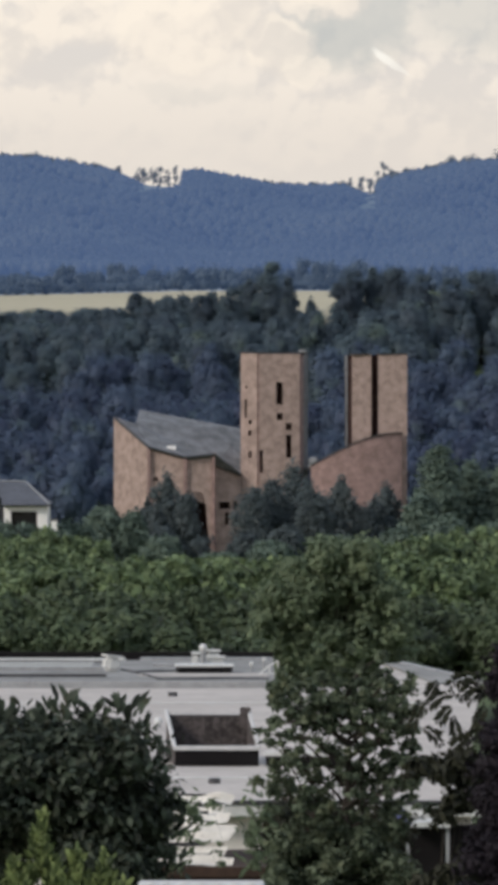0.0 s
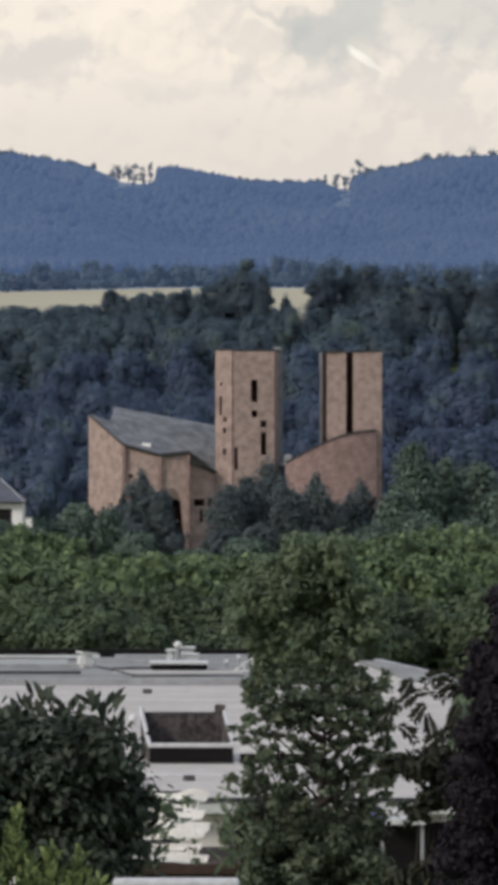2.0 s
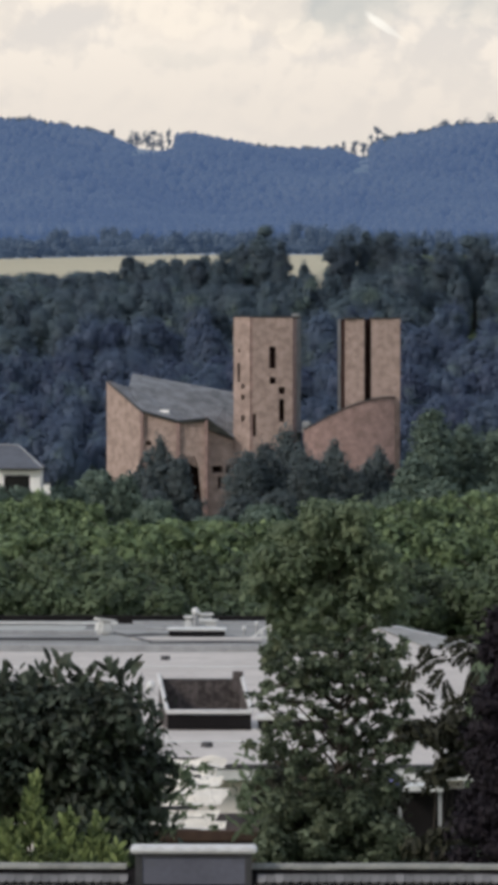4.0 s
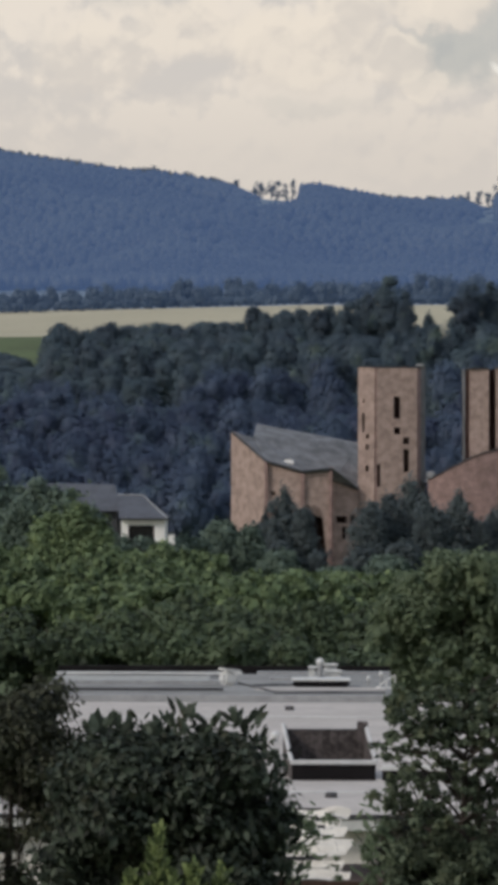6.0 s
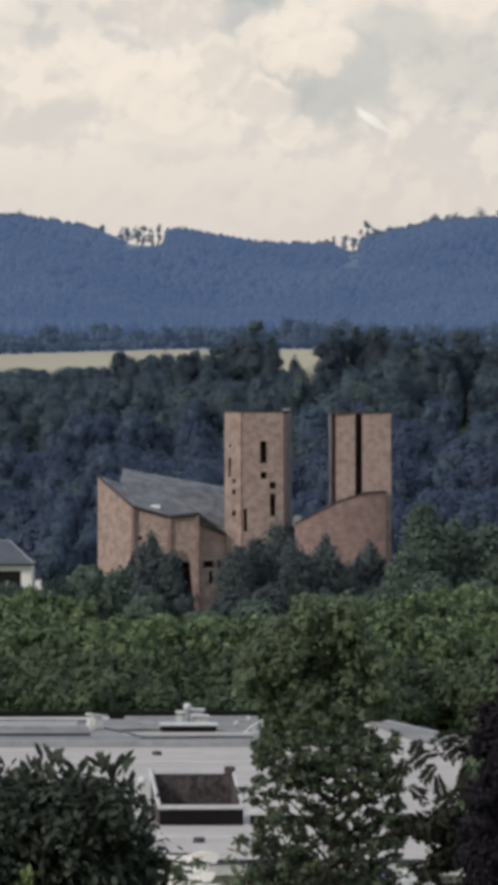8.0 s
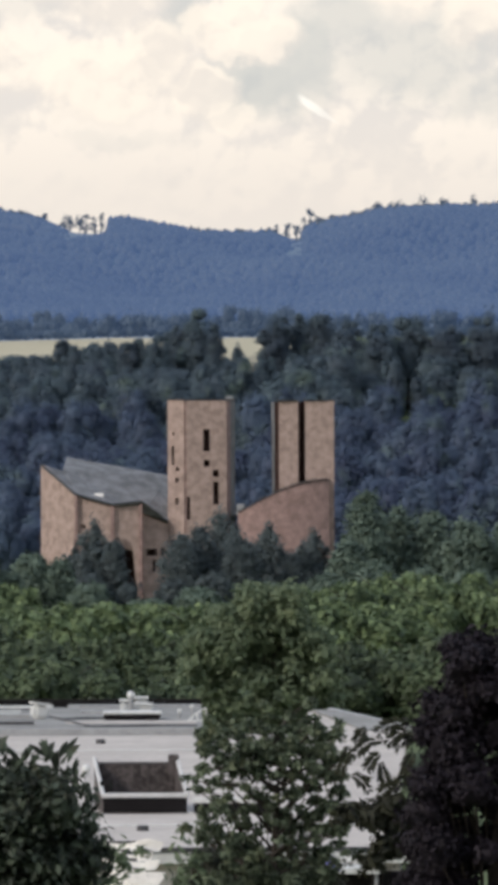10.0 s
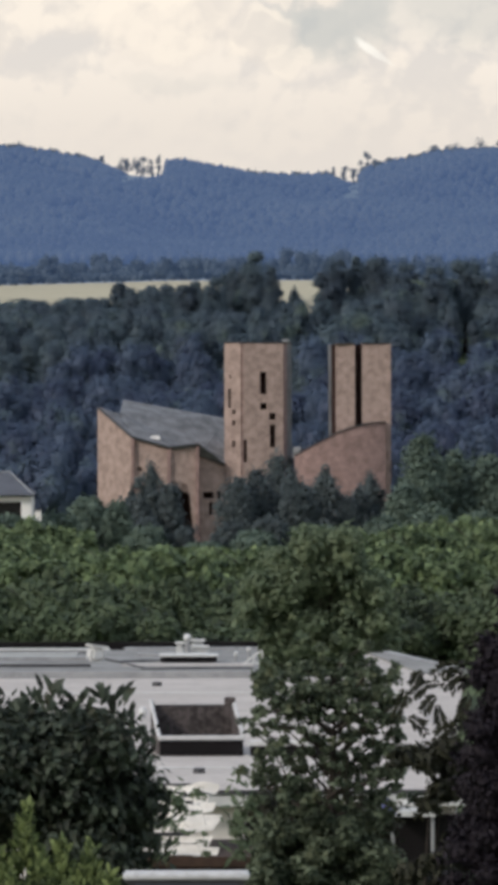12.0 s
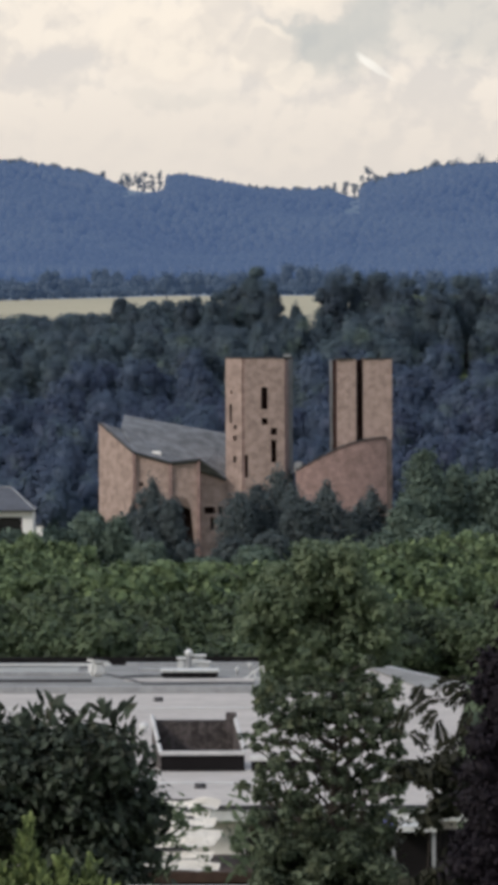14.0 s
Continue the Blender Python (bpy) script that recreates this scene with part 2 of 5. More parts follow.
WHEAT = surface("ripe_grain_field", (0.415, 0.378, 0.268), 0.95, 0.14, 0.02, 30.0, 0.4, stain=(0.36, 0.32, 0.22))

TARP = surface("blue_canvas", (0.13, 0.14, 0.30), 0.8, 0.2, 2.0, 8.0, 0.2)
LEAF_NEAR = foliage("dark_green_leaves", (0.008, 0.012, 0.008), (0.080, 0.104, 0.074), (0.062, 0.064, 0.040), 1.6, rough=0.6, each=0.0)
# darker belt leaves: the lower belt's shade is put into the colour
LEAF_BAND_SHADE = foliage("shade_dark_belt_leaves", (0.011, 0.019, 0.011), (0.096, 0.132, 0.070), None, 1.3, 0.2, leafy=0.3)
LEAF_BIRCH = foliage("olive_leaves", (0.024, 0.036, 0.022), (0.180, 0.222, 0.145), (0.170, 0.190, 0.112), 1.4, 0.4, each=0.0)
LEAF_OLIVE = foliage("olive_green_leaves", (0.072, 0.104, 0.064), (0.220, 0.275, 0.170), (0.232, 0.278, 0.160), 0.9, 0.45, each=0.0, leafy=0.3)
LEAF_SHRUB = foliage("yellow_green_sprays", (0.028, 0.046, 0.016), (0.215, 0.270, 0.100), None, 2.5, 0.3, each=0.0)
LEAF_BEECH = foliage("copper_beech_leaves", (0.009, 0.007, 0.010), (0.021, 0.017, 0.023), None, 0.6, 0.1, gloss=0.14, each=0.0)
LEAF_RUSSET = foliage("russet_green_leaves", (0.016, 0.018, 0.012), (0.080, 0.088, 0.054), None, 0.8, each=0.0)
LEAF_WALNUT = foliage("dark_olive_leaves", (0.013, 0.015, 0.009), (0.048, 0.050, 0.030), None, 0.8, each=0.0)
LEAF_BAND = foliage("fresh_green_leaves", (0.015, 0.032, 0.014), (0.176, 0.240, 0.120), (0.220, 0.286, 0.126), 1.0, leafy=0.3)
LEAF_DULL = foliage("mid_green_leaves", (0.042, 0.067, 0.056), (0.158, 0.214, 0.166), None, 0.4, leafy=0.25, each=0.12)
LEAF_PINE = foliage("blue_green_needles", (0.020, 0.030, 0.036), (0.122, 0.152, 0.156), None, 0.5, 0.15, leafy=0.3)
# slope woods: the haze of distance is put into the blue leaf colour
LEAF_WOOD_HAZE = foliage("hazy_woodland_leaves", (0.055, 0.074, 0.134), (0.100, 0.146, 0.214), (0.112, 0.162, 0.182), 0.09, 0.3, leafy=0.18)
# paler, greener copy: stronger light higher up is put into the colour
LEAF_WOOD_LIT = foliage("lit_woodland_leaves", (0.058, 0.080, 0.110), (0.110, 0.160, 0.188), (0.128, 0.176, 0.160), 0.09, 0.3, leafy=0.18)
# far leaves and ground glow blue: haze is put into these materials
LEAF_HEDGE = foliage("hazy_tree_belt", (0.040, 0.058, 0.080), (0.056, 0.080, 0.104), None, 0.06, 0.1, leafy=0.12, air=(0.28, 0.47, 0.90, 0.068))
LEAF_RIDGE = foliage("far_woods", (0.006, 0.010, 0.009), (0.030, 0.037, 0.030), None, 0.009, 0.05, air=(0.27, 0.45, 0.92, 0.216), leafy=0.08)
# darker, less hazy copy: paints a dark rim along the skyline
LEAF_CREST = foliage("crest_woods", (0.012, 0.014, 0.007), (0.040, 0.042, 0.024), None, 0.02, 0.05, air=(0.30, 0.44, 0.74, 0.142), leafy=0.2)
HAZY_GROUND = foliage("hazy_far_ground", (0.05, 0.06, 0.05), (0.075, 0.085, 0.065), None, 0.012, 0.05, air=(0.28, 0.47, 0.90, 0.205))


# ---- building blocks ----
def mesh_object(name, bm, material, parent=None, smooth=False):
    data = bpy.data.meshes.new(name)
    bmesh.ops.recalc_face_normals(bm, faces=bm.faces[:])
    bm.to_mesh(data)
    bm.free()
    data.materials.append(material)
    if smooth:
        data.shade_smooth()
    ob = new(name, data)
    ob.parent = parent
    return ob


def part(name, bm, material, parent, label=""):
    return tagged(mesh_object(name, bm, material, parent), label)


def array_mesh(name, verts, faces, material):
    """A mesh straight from numpy arrays of corners and equal-sided faces."""
    data = bpy.data.meshes.new(name)
    k = faces.shape[1]
    data.vertices.add(len(verts))
    data.vertices.foreach_set("co", verts.astype(np.float32).ravel())
    data.loops.add(faces.size)
    data.loops.foreach_set("vertex_index", faces.astype(np.int32).ravel())
    data.polygons.add(len(faces))
    data.polygons.foreach_set("loop_start", np.arange(0, faces.size, k, dtype=np.int32))
    data.update(calc_edges=True)
    data.validate()
    data.materials.append(material)
    return data


def box(bm, x0, x1, y0, y1, z0, z1, bevel=0.0):
    made = bmesh.ops.create_cube(bm, size=1.0)
    bmesh.ops.scale(bm, vec=(x1 - x0, y1 - y0, z1 - z0), verts=made["verts"])
    bmesh.ops.translate(bm, vec=((x0 + x1) / 2, (y0 + y1) / 2, (z0 + z1) / 2), verts=made["verts"])
    if bevel:
        edges = list({e for v in made["verts"] for e in v.link_edges})
        bmesh.ops.bevel(bm, geom=edges, offset=bevel, segments=2, affect="EDGES")
    return bm


def boxed(*a, bevel=0.0):
    return box(bmesh.new(), *a, bevel=bevel)


def prism(bm, outline, z0, z1):
    """An upright prism over a plan outline; z1 may be one height or one per corner."""
    tops = z1 if isinstance(z1, (list, tuple)) else [z1] * len(outline)
    lo = [bm.verts.new((x, y, z0)) for x, y in outline]
    hi = [bm.verts.new((x, y, t)) for (x, y), t in zip(outline, tops)]
    k = len(outline)
    for i in range(k):
        j = (i + 1) % k
        bm.faces.new((lo[i], lo[j], hi[j], hi[i]))
    bm.faces.new(lo[::-1])
    bm.faces.new(hi)
    return bm


def wall_panel(a, b, z0, z1, thick, holes=()):
    """An upright wall from plan point a to b, with rectangular holes (s0, s1, z0, z1) cut through; z1 = (left, right) top heights."""
    bm = bmesh.new()
    a, b = Vector(a), Vector(b)
    run = (b - a).length
    ax = (b - a) / run
    out = Vector((-ax.y, ax.x))
    zl, zr = z1
    ss = sorted({0.0, run, *(h[0] for h in holes), *(h[1] for h in holes)})
    zs = sorted({z0, *(h[2] for h in holes), *(h[3] for h in holes)}) + [None]

    def corner(s, z, depth):
        p = a + ax * s + out * depth
        return (p.x, p.y, zl + (zr - zl) * s / run if z is None else z)

    def hollow(s0, s1, q0, q1):
        return any(h[0] <= s0 + 1e-6 and h[1] >= s1 - 1e-6 and h[2] <= q0 + 1e-6 and q1 is not None and h[3] >= q1 - 1e-6 for h in holes)

    cells = [[not hollow(ss[i], ss[i + 1], zs[j], zs[j + 1]) for j in range(len(zs) - 1)] for i in range(len(ss) - 1)]

    def quad(*pts):
        bm.faces.new([bm.verts.new(p) for p in pts])

    for i in range(len(ss) - 1):
        for j in range(len(zs) - 1):
            if not cells[i][j]:
                continue
            s0, s1, q0, q1 = ss[i], ss[i + 1], zs[j], zs[j + 1]
            for d in (0.0, thick):
                quad(corner(s0, q0, d), corner(s1, q0, d), corner(s1, q1, d), corner(s0, q1, d))
            if i == 0 or not cells[i - 1][j]:
                quad(corner(s0, q0, 0), corner(s0, q1, 0), corner(s0, q1, thick), corner(s0, q0, thick))
            if i == len(ss) - 2 or not cells[i + 1][j]:
                quad(corner(s1, q0, 0), corner(s1, q1, 0), corner(s1, q1, thick), corner(s1, q0, thick))
            if j == 0 or not cells[i][j - 1]:
                quad(corner(s0, q0, 0), corner(s1, q0, 0), corner(s1, q0, thick), corner(s0, q0, thick))
            if j == len(zs) - 2 or not cells[i][j + 1]:
                quad(corner(s0, q1, 0), corner(s1, q1, 0), corner(s1, q1, thick), corner(s0, q1, thick))
    bmesh.ops.remove_doubles(bm, verts=bm.verts[:], dist=0.0005)
    return bm


def polygon(points, thick):
    """A slab over a closed outline in space, thickened downwards."""
    bm = bmesh.new()
    hi = [bm.verts.new(p) for p in points]
    lo = [bm.verts.new((p[0], p[1], p[2] - thick)) for p in points]
    k = len(points)
    bm.faces.new(hi)
    bm.faces.new(lo[::-1])
    for i in range(k):
        j = (i + 1) % k
        bm.faces.new((hi[i], lo[i], lo[j], hi[j]))
    bmesh.ops.triangulate(bm, faces=[f for f in bm.faces if len(f.verts) > 4])
    return bm


def anchor(name, x, y, z):
    ob = new(name)
    ob.location = (x, y, z)
    ob.empty_display_size = 0.2
    return ob


def tube(bm, path, radii, sides=7):
    rings = []
    for i, p in enumerate(path):
        p = Vector(p)
        way = (Vector(path[min(i + 1, len(path) - 1)]) - Vector(path[max(i - 1, 0)])).normalized()
        side = way.orthogonal().normalized()
        up = way.cross(side)
        rings.append([bm.verts.new(p + (side * math.cos(k * 2 * math.pi / sides) + up * math.sin(k * 2 * math.pi / sides)) * radii[i]) for k in range(sides)])
    for r0, r1 in zip(rings, rings[1:]):
        for k in range(sides):
            bm.faces.new((r0[k], r0[(k + 1) % sides], r1[(k + 1) % sides], r1[k]))
    bm.faces.new(rings[0][::-1])
    bm.faces.new(rings[-1])
    return bm


# ---- the lie of the land ----
def ground_height(x, y):
    """Terrace by the camera, a dip by the church, the wooded slope, fields, then the far ridge."""
    x, y = np.asarray(x, float), np.asarray(y, float)
    z = np.interp(y, (0, 300, 520, 760, 980, 1050, 1290, 1420, 1640, 1760, 2300, 2800, 3520, 4200, 4900), (0, 0, -8, -15.5, -16.5, -14, 13.5, 25.5, 36.5, 38, 40, 60, 1.0, 1.0, 1.0))
    b = x / np.maximum(y, 1.0) * 1e4
    crest = np.interp(b, (-1400, -900, -660, -440, -380, -266, -240, -185, -128, -118, -90, 40, 145, 165, 215, 235, 350, 370, 450, 560, 900, 1400), (468, 430, 416, 381, 379, 360, 358, 343, 341, 350, 352, 330, 329, 336, 334, 342, 368, 372, 374, 377, 382, 360))
    top = EYE + crest * 0.35 - 9.0
    f = np.clip((y - 2800) / 720.0, 0, 1)
    ridge = 60 + (top - 60) * (0.5 - 0.5 * np.cos(np.pi * np.power(f, 1.15)))
    ridge = np.where(y > 3520, np.maximum(top - (y - 3520) * 0.10, 30), ridge)
    spur = 14.0 * np.exp(-((b + 330 - (y - 2950) * 0.55) / 150.0) ** 2) * np.clip((y - 2800) / 120, 0, 1) * np.clip((3420 - y) / 200, 0, 1)
    swell = (np.sin(x * 0.031 + y * 0.012) + 0.7 * np.sin(x * 0.057 - y * 0.021 + 1.3) + 0.5 * np.sin(x * 0.013 + y * 0.034)) * 4.2 * np.clip((y - 2800) / 200, 0, 1) * np.clip((3450 - y) / 150, 0, 1)
    z = np.where(y > 2800, ridge + spur + swell, z)
    east = np.clip((b - 80) / 120.0, 0, 1) * np.exp(-((y - 1240) / 170.0) ** 2) * 5.5
    west = -np.clip((-b - 120) / 550.0, 0, 1.2) * np.exp(-((y - 1640) / 200.0) ** 2) * 3.0
    return z + east + west


def build_ground():
    ys = np.unique(np.concatenate([np.linspace(-300, 300, 25), np.linspace(300, 1050, 40), np.linspace(1050, 1800, 70), np.linspace(1800, 4900, 110)]))
    cols = np.concatenate([np.linspace(-1, -0.12, 14), np.linspace(-0.115, 0.115, 70), np.linspace(0.12, 1, 14)])
    reach = 500 + np.maximum(ys, 0) * 0.55
    xs = np.where(np.abs(cols)[None, :] <= 0.115, cols[None, :] * (900 + np.maximum(ys, 0))[:, None] * 0.9, cols[None, :] * reach[:, None] * 1.6)
    yy = np.repeat(ys[:, None], len(cols), 1)
    verts = np.stack([xs, yy, ground_height(xs, yy)], -1).reshape(-1, 3)
    i, j = np.meshgrid(np.arange(len(ys) - 1), np.arange(len(cols) - 1), indexing="ij")
    k = (i * len(cols) + j).ravel()
    faces = np.stack([k, k + 1, k + 1 + len(cols), k + len(cols)], -1)
    data = array_mesh("ground", verts, faces, GRASS)
    data.materials.append(WHEAT)
    data.materials.append(HAZY_GROUND)
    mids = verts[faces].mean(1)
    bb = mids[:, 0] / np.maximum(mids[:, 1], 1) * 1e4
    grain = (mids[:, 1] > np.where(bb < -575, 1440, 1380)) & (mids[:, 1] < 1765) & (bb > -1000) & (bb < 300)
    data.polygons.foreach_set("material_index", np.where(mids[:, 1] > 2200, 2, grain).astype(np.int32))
    data.shade_smooth()
    return tagged(new("ground", data), "green meadows with a pale ripe grain field on the slope", "ground", kind="structure")


build_ground()


# ---- greenery ----
def leaf_cards(rng, centres, outward, size, droop=0.2, narrow=0.55, spread=1.0, tri=False):
    """Corners and faces of folded leaves: base, two flanks, tip."""
    k = len(centres)
    up = outward * 1.1 + rng.normal(0, 0.55 * spread, (k, 3)) + np.array((0, 0, 0.35))
    up /= np.linalg.norm(up, axis=1, keepdims=True) + 1e-9
    way = rng.normal(0, 1, (k, 3)) + np.array((0, 0, -2.5 * droop)) + outward * 0.3
    side = np.cross(way, up)
    side /= np.linalg.norm(side, axis=1, keepdims=True) + 1e-9
    way = np.cross(up, side)
    s = (size * rng.uniform(0.6, 1.35, k))[:, None]
    base, tip = centres - way * s * 0.5, centres + way * s * 0.5 - up * s * 0.08
    if tri:
        wide = side * s * narrow * 0.6
        verts = np.stack([base + wide, base - wide, tip], 1).reshape(-1, 3)
        return verts, np.arange(3 * k).reshape(-1, 3)
    mid = centres + up * s * 0.10
    left, right = mid + side * s * narrow * 0.5, mid - side * s * narrow * 0.5
    verts = np.stack([base, right, tip, left], 1).reshape(-1, 3)
    q = np.arange(k)[:, None] * 4
    return verts, np.concatenate([q + np.array([[0, 1, 2]]), q + np.array([[0, 2, 3]])], 0)


def blades(rng, spots, size, narrow, lean, deep=0.3):
    """Large pointed leaves about given stems (x, y, z): folded along the rib, leaning by angles from upright."""
    vs, fs, base = [], [], 0
    for x, y, z in spots:
        a, s = rng.uniform(*lean) * rng.choice((-1, 1)), size * rng.uniform(0.6, 1.25)
        way = np.array((math.sin(a), rng.normal(0, deep), math.cos(a)))
        flat = np.array((math.cos(a), rng.normal(0, 0.4), -math.sin(a))) * narrow * s * rng.uniform(0.6, 1.1)
        out = np.array((0, -0.10 * s, 0.0))
        p = np.array((x, y, z))
        arch = np.array((0, 0, -0.12 * s))
        rib = [p, p + way * s * 0.35 + out, p + way * s * 0.7 + out + arch * 0.4, p + way * s + arch]
        vs.append(np.array(rib + [rib[1] + flat * 0.5, rib[2] + flat * 0.4, rib[1] - flat * 0.5, rib[2] - flat * 0.4]))
        fs.append(np.array(((0, 4, 1), (1, 4, 5), (1, 5, 2), (2, 5, 3), (0, 1, 6), (1, 7, 6), (1, 2, 7), (2, 3, 7))) + base)
        base += 8
    return np.concatenate(vs), np.concatenate(fs)


def unit(rng, k):
    v = rng.normal(0, 1, (k, 3))
    return v / np.linalg.norm(v, axis=1, keepdims=True)


def crown_arrays(rng, blobs, leaves, size, fluff=0.3, droop=0.2, narrow=0.55, spread=1.0, skin=0.66, tri=False):
    """Leaves over a heap of ellipsoid boughs, with a rough dark mass inside each."""
    vs, fs, base = [], [], 0
    area = np.array([b[3] * b[5] for b in blobs])
    for b, a in zip(blobs, area / area.sum()):
        k = max(6, int(leaves * a))
        d = unit(rng, k)
        d[:, 2] = np.where(d[:, 2] < -0.55, -d[:, 2], d[:, 2])
        d[:, 1] = np.where((d[:, 1] > 0.45) & (rng.random(k) < 0.7), -d[:, 1], d[:, 1])
        r = 1.0 + rng.normal(0, fluff, k) * 0.5
        c = np.array(b[:3]) + d * np.array(b[3:6]) * r[:, None]
        v, f = leaf_cards(rng, c, d, size, droop, narrow, spread, tri)
        vs.append(v), fs.append(f + base)
        base += len(v)
        if skin:
            sphere, tris = ICO_SMALL if tri else ICO
            lump = skin + rng.uniform(-0.10, 0.10, len(sphere))
            vs.append(np.array(b[:3]) + sphere * lump[:, None] * np.array(b[3:6])), fs.append(tris + base)
            base += len(sphere)
    return np.concatenate(vs), np.concatenate(fs)


def ico_arrays(level):
    bm = bmesh.new()
    bmesh.ops.create_icosphere(bm, subdivisions=level, radius=1.0)
    v = np.array([p.co[:] for p in bm.verts])
    bm.verts.index_update()
    f = np.array([[p.index for p in q.verts] for q in bm.faces])
    bm.free()
    return v, f


ICO = ico_arrays(2)
ICO_SMALL = ico_arrays(1)


def tree_boughs(rng, width, height, low, count, lump=0.38, cone=0.0):
    """Boughs heaped into a broad crown above the bare stem, base at the origin."""
    out = [(0, 0, low + (height - low) * 0.5, width * 0.33 * (1 - 0.35 * cone), width * 0.33 * (1 - 0.35 * cone), (height - low) * 0.40)]
    for _ in range(count):
        a, h = rng.uniform(0, 2 * math.pi), rng.uniform(0.04, 0.97)
        env = math.sin(math.pi * min(1, 0.14 + 0.86 * h) ** 0.85) ** 0.6
        env = env * (1 - cone) + cone * (1 - h) ** 0.8
        r = width * 0.5 * env * rng.uniform(0.45, 0.85)
        s = width * lump * rng.uniform(0.55, 1.0) * (0.75 if h > 0.8 else 1.0) * (1 - cone * 0.55 * h)
        z = low + (height - low) * h
        z = min(z, height - s * 0.35)
        out.append((r * math.cos(a), r * math.sin(a), z, s * 0.5, s * 0.5, s * 0.45))
    return out


def belt_boughs(rng, width, height, low, count, lump):
    """A ragged, flat-topped heap of boughs, for trees that grow into one another."""
    out = []
    for _ in range(count):
        r, a = width * 0.5 * math.sqrt(rng.random()), rng.uniform(0, 2 * math.pi)
        z = low + (height - low) * (1 - 0.28 * (2 * r / width) ** 2) * rng.random() ** 0.55
        s = width * lump * rng.uniform(0.35, 1.0) * 0.5
        out.append((r * math.cos(a), r * math.sin(a), z - s * 0.5, s, s, s * rng.uniform(0.7, 1.2)))
    return out


def limbs(rng, height, low, width, radius, count=5):
    bm = bmesh.new()
    lean = rng.uniform(-0.03, 0.03, 2) * height
    path = [(lean[0] * f * f, lean[1] * f * f, height * 0.86 * f - 0.3 * (f == 0)) for f in (0, 0.25, 0.5, 0.75, 1.0)]
    tube(bm, path, [radius * 1.25, radius, radius * 0.8, radius * 0.5, radius * 0.2])
    for i in range(count):
        a = 2.4 * i + rng.uniform(-0.4, 0.4)
        h = low * 0.8 + (height * 0.75 - low * 0.8) * (i + 0.5) / count
        reach = width * 0.40 * rng.uniform(0.7, 1.0)
        p = [(lean[0] * (h / height) ** 2 + math.cos(a) * reach * f, math.sin(a) * reach * f, h + reach * 0.75 * f - 0.1 * reach * f * f) for f in (0, 0.5, 1)]
        tube(bm, p, [radius * 0.45, radius * 0.28, radius * 0.1], 5)
    return bm


def tree(name, label, category, x, y, width, height, low, material, leaves, size, seed, count=16, group="", cone=0.0, lump=0.38, belt=False, **kw):
    rng = np.random.default_rng(seed)
    top = anchor(name, x, y, float(ground_height(x, y)))
    part("trunk", limbs(rng, height, low, width, 0.035 * height * 0.6), BARK, top, "grey-brown bark")
    heap_of = belt_boughs(rng, width, height, low, count, lump) if belt else tree_boughs(rng, width, height, low, count, lump, cone)
    v, f = crown_arrays(rng, heap_of, leaves, size, **kw)
    crown = new("crown", array_mesh("crown", v, f, material))
    crown.parent = top
    return tagged(top, label, category, group)


def conifer_boughs(rng, width, height, low, count):
    """Clumps of needles in whorls that narrow to a blunt point, with a few boughs that reach out."""
    out = []
    for i in range(count):
        h = ((i + rng.random()) / count) ** 0.9
        reach = width * 0.5 * ((1 - h) ** 0.8 + 0.05)
        a = 2.4 * i + rng.normal(0, 0.3)
        s = (0.10 * width * (1 - h) ** 0.6 + 0.20) * rng.uniform(0.55, 1.35)
        r = max(0.0, reach * rng.uniform(0.5, 1.3) - s * 0.6)
        out.append((r * math.cos(a), r * math.sin(a), min(low + (height - low) * h, height - s * 0.6), s, s, s * rng.uniform(0.6, 0.95)))
    for i in range(9):
        h = i / 9
        r = width * 0.27 * (1 - h) ** 0.8 + 0.1
        out.append((0, 0, low + (height - low) * (h + 0.05), r, r, (height - low) / 8))
    return out


def conifer(name, label, x, y, width, height, seed, leaves=5000, size=0.75, material=None, low=1.0, group=""):
    rng = np.random.default_rng(seed)
    top = anchor(name, x, y, float(ground_height(x, y)))
    bm = bmesh.new()
    tube(bm, [(0, 0, -0.3), (0.1, 0, height * 0.5), (0, 0, height * 0.97)], [height * 0.02, height * 0.012, 0.03])
    part("trunk", bm, BARK, top, "dark bark")
    v, f = crown_arrays(rng, conifer_boughs(rng, width, height, low, 90), leaves, size, 0.7, 0.5, 0.5, 0.9, skin=0.6, tri=True)
    crown = new("crown", array_mesh("crown", v, f, material or LEAF_PINE))
    crown.parent = top
    return tagged(top, label, "tree", group)


def across(b, y):
    """Metres to the east at distance y for a bearing in tenths of a milliradian."""
    return b * y * 1e-4


def stands(v, y, x=0.0):
    """Height above the ground at distance y of what rises v tenths of a milliradian over eye level."""
    return EYE + v * y * 1e-4 - float(ground_height(x, y))


